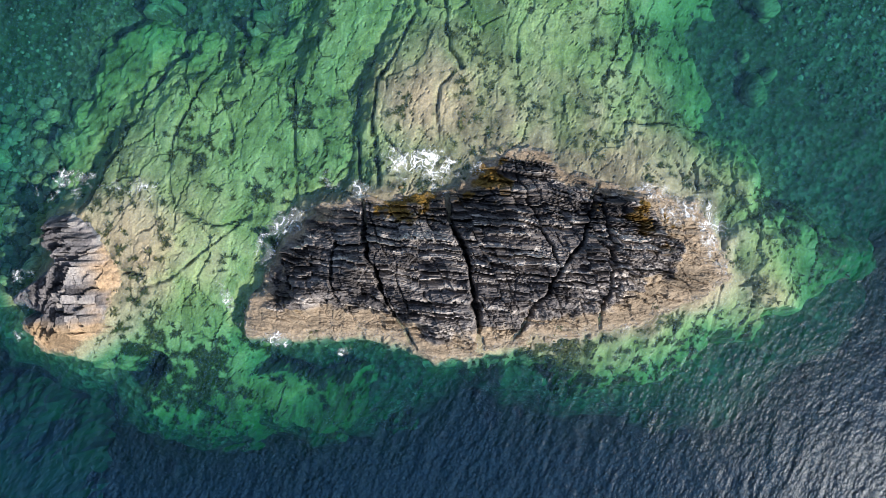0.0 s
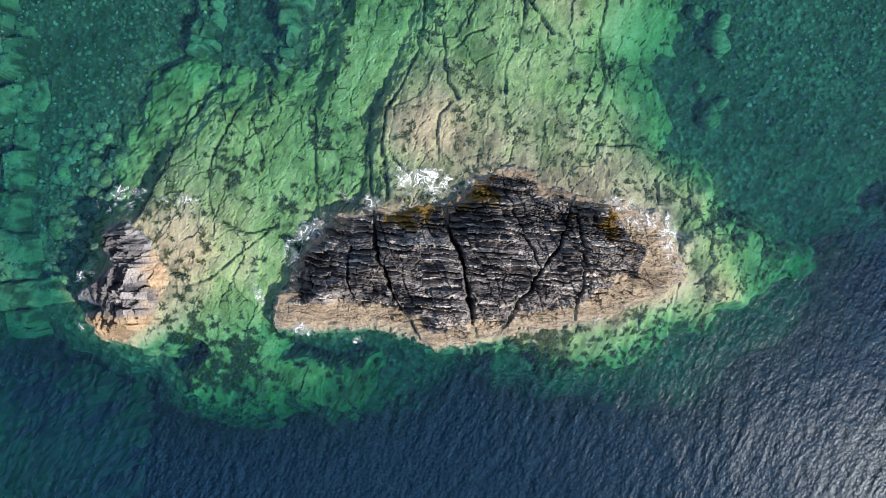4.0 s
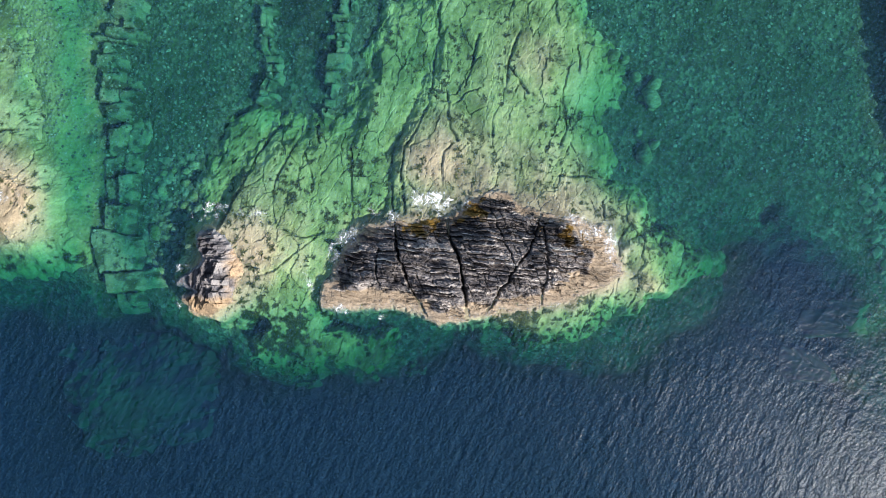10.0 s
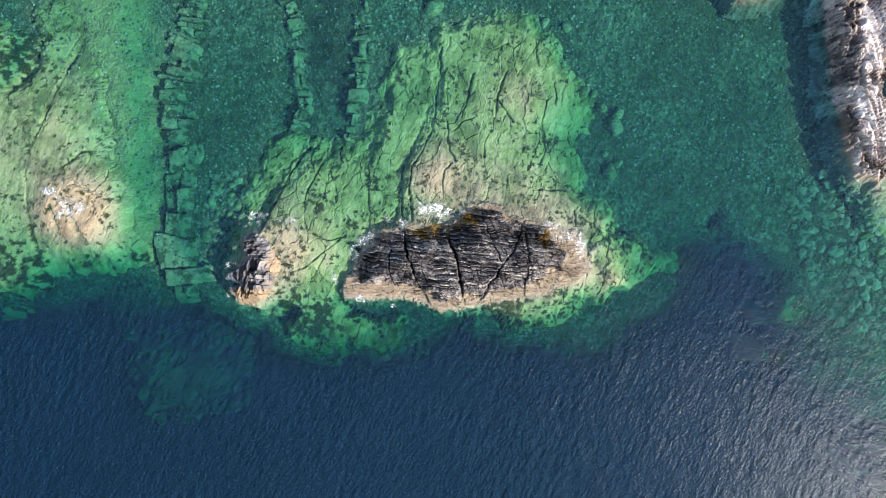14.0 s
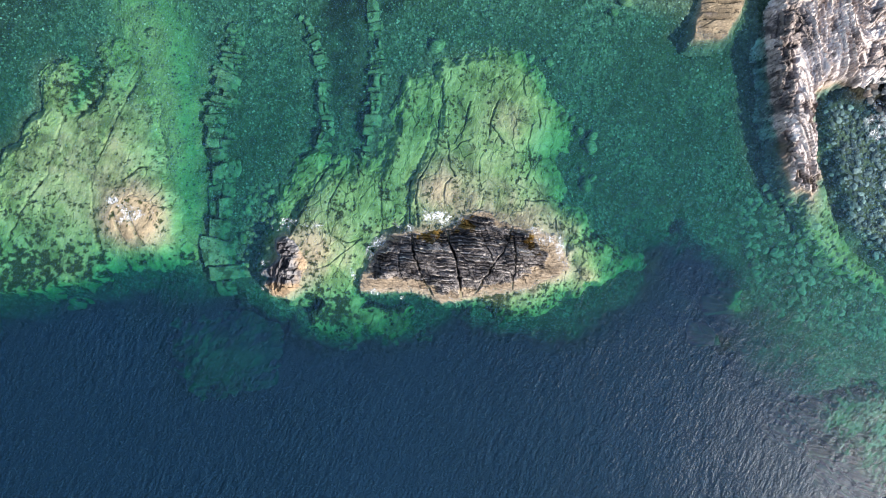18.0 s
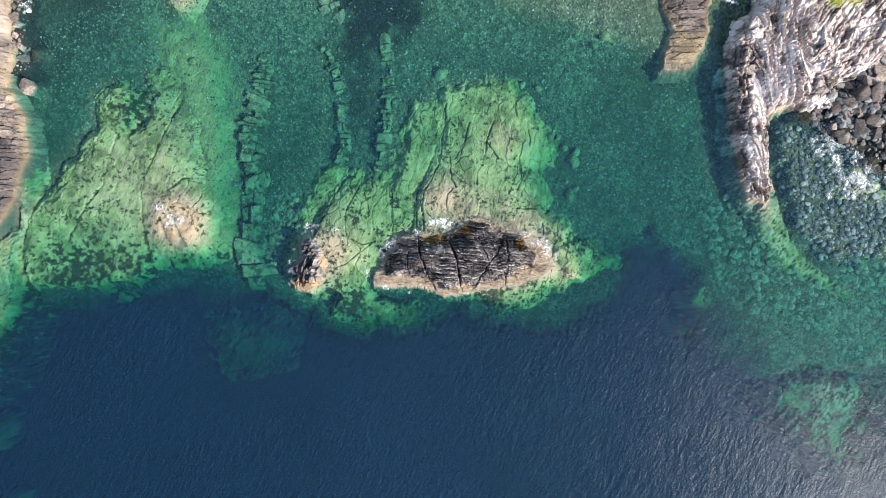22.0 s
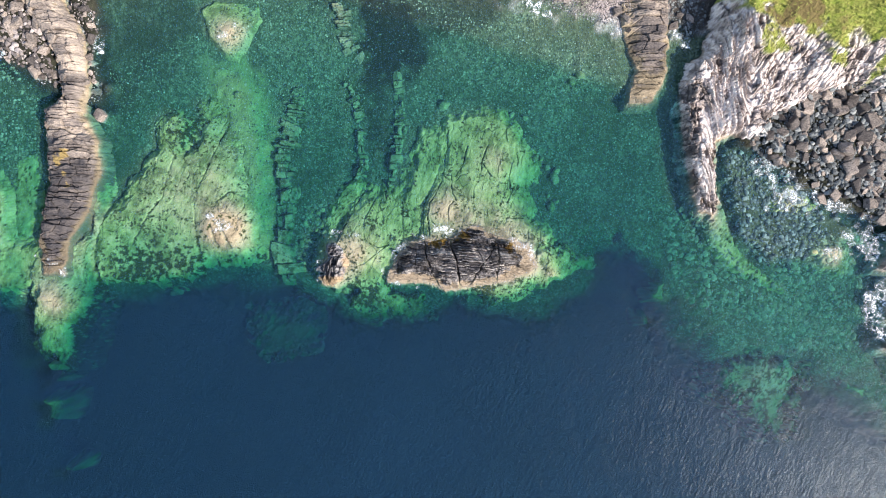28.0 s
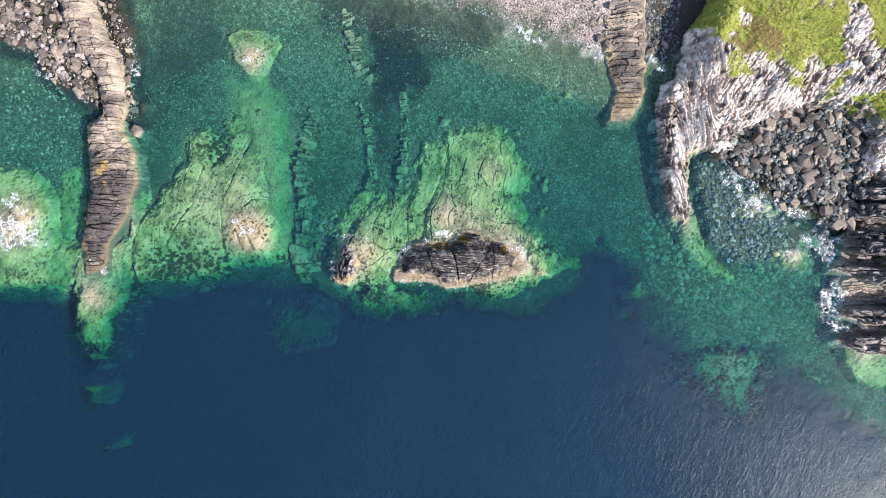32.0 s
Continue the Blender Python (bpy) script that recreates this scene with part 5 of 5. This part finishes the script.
BAY = [(-60.6, 31.8), (-46.2, 37.5), (-30.7, 48.8), (0.6, 42.5), (11.8, 38.1), (28.5, 36.1), (31.9, 26.1), (40.9, 23.9), (43.3, 6.1), (36.6, 4.9), (23.2, 5.9), (16.4, 15.9), (9.7, 24.2), (-3.7, 21.3), (-21.4, 9.9), (-25.7, -4.6), (-30.2, -2.4), (-38.2, 15.3), (-43.8, 20.9), (-60.5, 19.6)]
pebbles("cobbles", "scattered dark and pale cobbles on the bay floor", "cobbles", BAY, 15000, 0.08, 0.24, 21, M_COBBLE, bare=(DARK,))
WEST_BAY = [(-88.5, 33.8), (-77.3, 31.7), (-72.3, 25.0), (-73.8, 15.0), (-88.3, 14.8)]
pebbles("cobbles", "grey-green cobbles on the floor of the western inlet", "cobbles", WEST_BAY, 1500, 0.12, 0.4, 22, M_COBBLE)
SPIT_FIELD = [(38.8, 8.3), (44.4, 6.7), (50.0, 0.6), (56.8, -6.0), (60.2, -12.6), (55.7, -12.7), (43.4, -9.5), (39.5, -0.6)]
pebbles("sunken_boulder_field", "green algae-covered boulders under water beside the rock spit", "boulder field", SPIT_FIELD, 460, 0.35, 0.95, 23, M_SPIT, -0.2)
M_GREY_STONES = pebble_material("dark_cove_stones", (0.0, (0.03, 0.033, 0.036)), (0.6, (0.11, 0.115, 0.115)), (1.0, (0.26, 0.26, 0.25)))
COVE_NORTH = [(49.0, 17.9), (56.5, 16.9), (65.5, 9.1), (67.8, 3.0), (61.8, -3.7), (56.7, -2.6), (52.5, 1.8), (50.0, 6.2)]
pebbles("sunken_boulder_field", "dark grey stones on the floor of the cove under shallow water", "boulder field", COVE_NORTH, 1300, 0.18, 0.6, 24, M_GREY_STONES)
COVE_SOUTH = [(59.0, -3.7), (67.8, 3.0), (76.7, 3.1), (75.3, -17.0), (68.1, -19.3), (60.3, -19.3), (56.8, -12.7)]
pebbles("sunken_boulder_field", "grey-green boulders on the floor of the outer cove", "boulder field", COVE_SOUTH, 900, 0.25, 0.9, 34, M_SPIT, -0.2)
SHINGLE = [(-17.3, 50.1), (2.7, 47.5), (15.0, 43.7), (27.3, 39.4), (32.9, 41.7), (28.3, 50.6)]
pebbles("shingle", "grey and pink pebbles of the shore", "pebbles", SHINGLE, 6000, 0.06, 0.22, 25, M_SHINGLE)
GULLY = [(38.4, 50.7), (45.1, 50.7), (45.2, 40.7), (43.0, 37.3), (38.5, 37.3)]
pebbles("shingle", "dark pebbles in the gully beside the headland", "pebbles", GULLY, 1200, 0.08, 0.4, 26, M_GREY_STONES)
# Dark stone colour here stands for the shaded gaps between boulders.
pebbles("rubble", "grey broken stones between the boulders of the cove", "rubble", COVE, 2600, 0.2, 0.8, 27, M_GREY_STONES)
pebbles("rubble", "brown broken stones between the boulders by the rib", "rubble", RIB_WEST, 1100, 0.18, 0.7, 28, M_SHINGLE)
pebbles("rubble", "brown broken stones between the boulders by the rib", "rubble", RIB_EAST, 250, 0.15, 0.4, 29, M_SHINGLE)
pebbles("sunken_boulder_field", "green algae-covered stones in the gully beside the reef", "boulder field", WEST_GULLY, 160, 0.2, 0.55, 30, M_SPIT)

# ---------------------------------------------------------------- foam
def foam_material():
    m, t, b = shader("sea_foam", 0.7, 0.3)
    f = noise_tex(t, coords(t), 7.0, 5, 0.7)
    t.links.new(ramp(t, f, (0.3, (0.62, 0.65, 0.67)), (0.6, (0.84, 0.85, 0.86))), b.inputs["Base Color"])
    bump(t, b, f, 0.5, 0.05)
    t.links.new(mix(t, 1.0, attr(t, "cover"), ramp(t, f, (0.34, grey(0.5)), (0.54, grey(1.0))), "MULTIPLY"), b.inputs["Alpha"])
    return m


M_FOAM = foam_material()


def foam(label, marks, step, s):
    """Lace and clots of foam on the water: marks are centre, radii, turn and fullness."""
    for k, (cx, cy, rx, ry, turn, full) in enumerate(marks):
        xs, ys = np.arange(cx - rx * 1.3, cx + rx * 1.3, step), np.arange(cy - rx * 1.3, cy + rx * 1.3, step)
        gx, gy = np.meshgrid(xs, ys)
        u, v = turned(gx - cx, gy - cy, turn)
        d = np.hypot(u / rx, v / ry) + 0.25 * fbm(gx * 0.9, gy * 0.9, s + k + 30, 3)
        wx, wy = gx + 0.35 * fbm(gx * 1.5, gy * 1.5, s + k, 3), gy + 0.35 * fbm(gx * 1.5, gy * 1.5, s + k + 50, 3)
        big = 1.0 if step < 0.06 else 0.62
        thread = np.abs(fbm(wx * 1.3 * big, wy * 1.3 * big, s + k + 100, 3))
        lace = np.abs(fbm(wx * 3.2 * big + 3, wy * 3.2 * big, s + k + 120, 3))
        patch = ease(-0.25, 0.55, fbm(gx * 0.8, gy * 0.8, s + k + 200, 4))
        edge = ease(1.1, 0.55, d)
        line = ease(0.075, 0.015, thread) * patch + 0.75 * ease(0.10, 0.02, lace) * patch * patch
        clot = ease(0.0, 0.5, full * 1.5 + 0.55 * fbm(wx * 1.0, wy * 1.0, s + k + 150, 5) - 0.9 * d) if full > 0.08 else 0 * d
        clot = clot * (0.06 + 0.94 * ease(0.24, 0.03, lace))
        cover = np.clip(edge * 0.85 * line + clot + 0.10 * edge * patch, 0, 1)
        i = np.arange(gx.size).reshape(gx.shape)
        quads = np.stack([i[:-1, :-1], i[:-1, 1:], i[1:, 1:], i[1:, :-1]], -1).reshape(-1, 4)
        quads = quads[(cover.ravel()[quads] > 0.07).any(1)]
        if len(quads) < 5:
            continue
        used, local = np.unique(quads, return_inverse=True)
        local = local.reshape(-1, 4)
        fx, fy = gx.ravel()[used], gy.ravel()[used]
        top = heights(fx, fy)
        local = local[(top[local] < 0.6).all(1)]
        if len(local) < 5:
            continue
        co = np.stack([fx, fy, np.minimum(np.maximum(top, 0), 0.7) + 0.045 + 0.03 * fbm(fx * 3, fy * 3, s + 7, 2)], -1)
        tagged(new("foam", raw_mesh("foam", co, local, {"cover": cover.ravel()[used]}, M_FOAM, True)), label, "foam", kind="stuff")


foam("white wave foam in the notch of the islet", [(-0.81, 3.11, 2.2, 1.2, -22, 0.5), (0.04, 1.84, 1.4, 1.0, 60, 0.2), (1.89, 2.59, 1.5, .7, 10, 0.1)], 0.04, 3001)
foam("thin lace of foam along the islet shore", [(-7.36, 0.33, 2.2, 0.9, 40, 0), (-4.88, 1.99, 1.5, .6, -20, 0), (-9.08, -1.19, 1.4, .6, 70, 0), (12.65, 1.02, 2.2, 0.9, -30, 0.05), (13.87, -0.23, 2.0, 1.5, -50, 0.05), (15.45, -1.94, 2.0, 1.0, -70, 0.12), (11.04, -5.42, 2.2, .7, 20, 0.05), (9.48, -6.48, 1.3, .5, 15, 0), (1.96, -4.86, 1.1, 0.22, -85, 0.3), (2.87, -6.56, 0.9, .3, -80, 0.05), (-7.75, -6.44, 2.2, .5, -3, 0), (-5.30, -7.08, 1.2, .4, 10, 0), (-11.11, -4.55, 1.4, .4, -60, 0)], 0.04, 3101)
foam("thin lace of foam round the small islet", [(-20.58, 2.02, 1.4, 1.2, 0, 0), (-17.81, 2.14, 2.0, .5, -15, 0), (-15.66, 1.50, 1.3, .9, -30, 0.02), (-22.18, -3.20, 1.4, .7, -20, 0.05), (-22.36, -5.66, 1.0, .5, 60, 0)], 0.04, 3201)
foam("white surf breaking over the awash rock", [(-40.2, 4.0, 2.6, 1.0, -20, 0.4), (-42.0, 5.2, .9, .5, 0, .2), (-39.0, 3.2, 2.6, 1.6, 0, 0)], 0.05, 3301)
foam("white surf over the western reef", [(-85.1, 3.5, 4.4, 4.2, 0, 0.5), (-82.6, 1.3, 3.2, 2.4, 20, 0.4), (-85.5, 8.2, 3.0, 2.0, 20, 0.2), (-80.2, 1.5, 2.5, 2.5, 0, 0.05), (-88.2, 0.3, 4, 3, 0, .3)], 0.09, 3401)
foam("white surf along the jointed rib", [(-69.7, -3.4, 1.6, 0.7, 0, 0.25), (-67.7, -5.0, 0.9, 1.6, 0, 0.1), (-72.5, -2.3, .9, .5, 40, .1), (-85.2, 39.9, 3.0, 1.4, -30, 0.05), (-80.2, 34.4, 2.4, 1.6, -40, 0.05), (-79.0, 33.3, 1.0, .8, 0, .2), (-63.2, 40.2, 1.1, 1.6, 0, 0.15), (-61.8, 35.2, 1.3, 2.8, 0, 0), (-71.7, 28.4, 1.6, 1.0, -40, .05), (-69.7, -11.7, 1.4, .8, 0, 0)], 0.09, 3501)
foam("white surf washing over the diamond rock", [(-39.5, 37.1, 1.6, 0.8, 25, 0.15), (-37.8, 38.5, 1.2, .8, 0, 0.1)], 0.09, 3601)
foam("white wash left on the pebble shore", [(15.6, 42.6, 3.2, 1.3, -28, 0.55), (13.4, 43.7, 1.2, .8, -20, .5)], 0.09, 3701)
foam("surf among the boulders of the cove", [(59.4, 8.5, 4.2, 2.2, 30, 0.1), (62.2, 12.5, 4.0, 1.5, -30, .05), (69.5, 8.4, 4.0, 2.0, 0, 0.1), (68.4, -0.3, 2.6, 2.0, 0, 0.05), (76.2, 3.1, 4.4, 2.2, 80, 0.15), (73.4, 5.9, 3.2, 1.8, 0, .05), (55.4, 16.3, 3.0, 2.0, -40, .05), (64.4, 9.1, 7.5, 3.0, -25, 0), (56.6, 13.0, 5.0, 2.5, -40, 0), (72.3, 2.0, 6.0, 3.0, 0, 0)], 0.09, 3801)
foam("surf at the foot of the dark cliff", [(76.0, -9.7, 5.4, 2.8, 80, 0.5), (78.0, -14.7, 3.4, 1.6, -20, 0.25), (75.1, -1.3, 2.2, 1.3, 60, 0.1), (80.3, -16.9, 3.0, 1.2, -10, .1), (40.7, 36.8, 2.6, 1.4, -40, .05), (29.6, 38.3, 1.6, .8, 0, .1)], 0.09, 3901)

# ---------------------------------------------------------------- kelp and grass
def tufts(name, label, category, x, y, z, size, blades, flat, s, material):
    """Clumps of pointed blades in one mesh."""
    rs = np.random.RandomState(s)
    n = len(x)
    a = rs.uniform(0, 6.3, (n, blades))
    ln = size[:, None] * rs.uniform(0.6, 1.3, (n, blades))
    up = ln * rs.uniform(*flat, (n, blades))
    dx, dy = np.cos(a), np.sin(a)
    w = 0.16 * ln
    root = np.stack([x, y, z], -1)[:, None]
    one = lambda px, py, pz: np.stack([px, py, pz], -1) + root
    p0 = one(-dy * w * 0.4, dx * w * 0.4, 0 * w)
    p1 = one(dx * ln * 0.5 - dy * w, dy * ln * 0.5 + dx * w, up * 0.8)
    p2 = one(dx * ln, dy * ln, up)
    p3 = one(dx * ln * 0.5 + dy * w, dy * ln * 0.5 - dx * w, up * 0.7)
    co = np.stack([p0, p1, p2, p3], 2).reshape(-1, 3)
    return tagged(new(name, raw_mesh(name, co, np.arange(len(co)).reshape(-1, 4)[:, ::-1], {}, material, False)), label, category, kind="stuff")


def plant_material(name, *stops):
    m, t, b = shader(name, 0.7, 0.3)
    g = t.nodes.new("ShaderNodeNewGeometry")
    t.links.new(ramp(t, g.outputs["Random Per Island"], *stops), b.inputs["Base Color"])
    return m


def grass_material():
    m, t, b = shader("coast_grass", 0.75, 0.2)
    g = t.nodes.new("ShaderNodeNewGeometry")
    green = ramp(t, g.outputs["Random Per Island"], (0.0, (0.08, 0.12, 0.02)), (1.0, (0.20, 0.25, 0.04)))
    dry = ramp(t, g.outputs["Random Per Island"], (0.0, (0.24, 0.24, 0.05)), (1.0, (0.42, 0.39, 0.12)))
    t.links.new(mix(t, ramp(t, noise_tex(t, coords(t), 0.16, 5), (0.36, grey(0.0)), (0.56, grey(1.0))), green, dry), b.inputs["Base Color"])
    return m


M_KELP = plant_material("kelp_fronds", (0.0, (0.016, 0.022, 0.008)), (0.7, (0.045, 0.05, 0.016)), (1.0, (0.10, 0.09, 0.025)))
M_GRASS = grass_material()


def weedy(box, field, count, s, key, least):
    rs = np.random.RandomState(s)
    x, y = rs.uniform(box[0], box[2], count), rs.uniform(box[1], box[3], count)
    z, _, f = field(x, y)
    ok = (f[key] > least) & (z > base_height(x, y))
    return x[ok], y[ok], z[ok]


for k in (0, 1, 3, 4):
    kx, ky, kz = weedy(*ROCKS[k], (60000, 60000, 0, 36000, 6000)[k], 60 + k, "weed", 0.6)
    tufts("kelp", "dark brown kelp growing on the submerged rock", "kelp", kx, ky, kz + 0.03, np.random.RandomState(k).uniform(0.10, 0.28, len(kx)), 5, (0.05, 0.5), 70 + k, M_KELP)
HEAD_ROCK = [r for r in ROCKS if r[1] is head_field][0]
hx, hy, hz = weedy(*HEAD_ROCK, 60000, 90, "grass", 0.6)
hm = (hx < 92) & (hy < 58) & ((inside(HEATH, hx, hy) + 4.0 * fbm(hx / 2.5, hy / 2.5, 830, 4) < 0) | (hx * 7 % 1 < 0.2))
tufts("grass", "bright green tussocky grass on the headland", "grass", hx[hm], hy[hm], hz[hm], np.random.RandomState(9).uniform(0.10, 0.28, int(hm.sum())), 6, (0.6, 1.6), 91, M_GRASS)
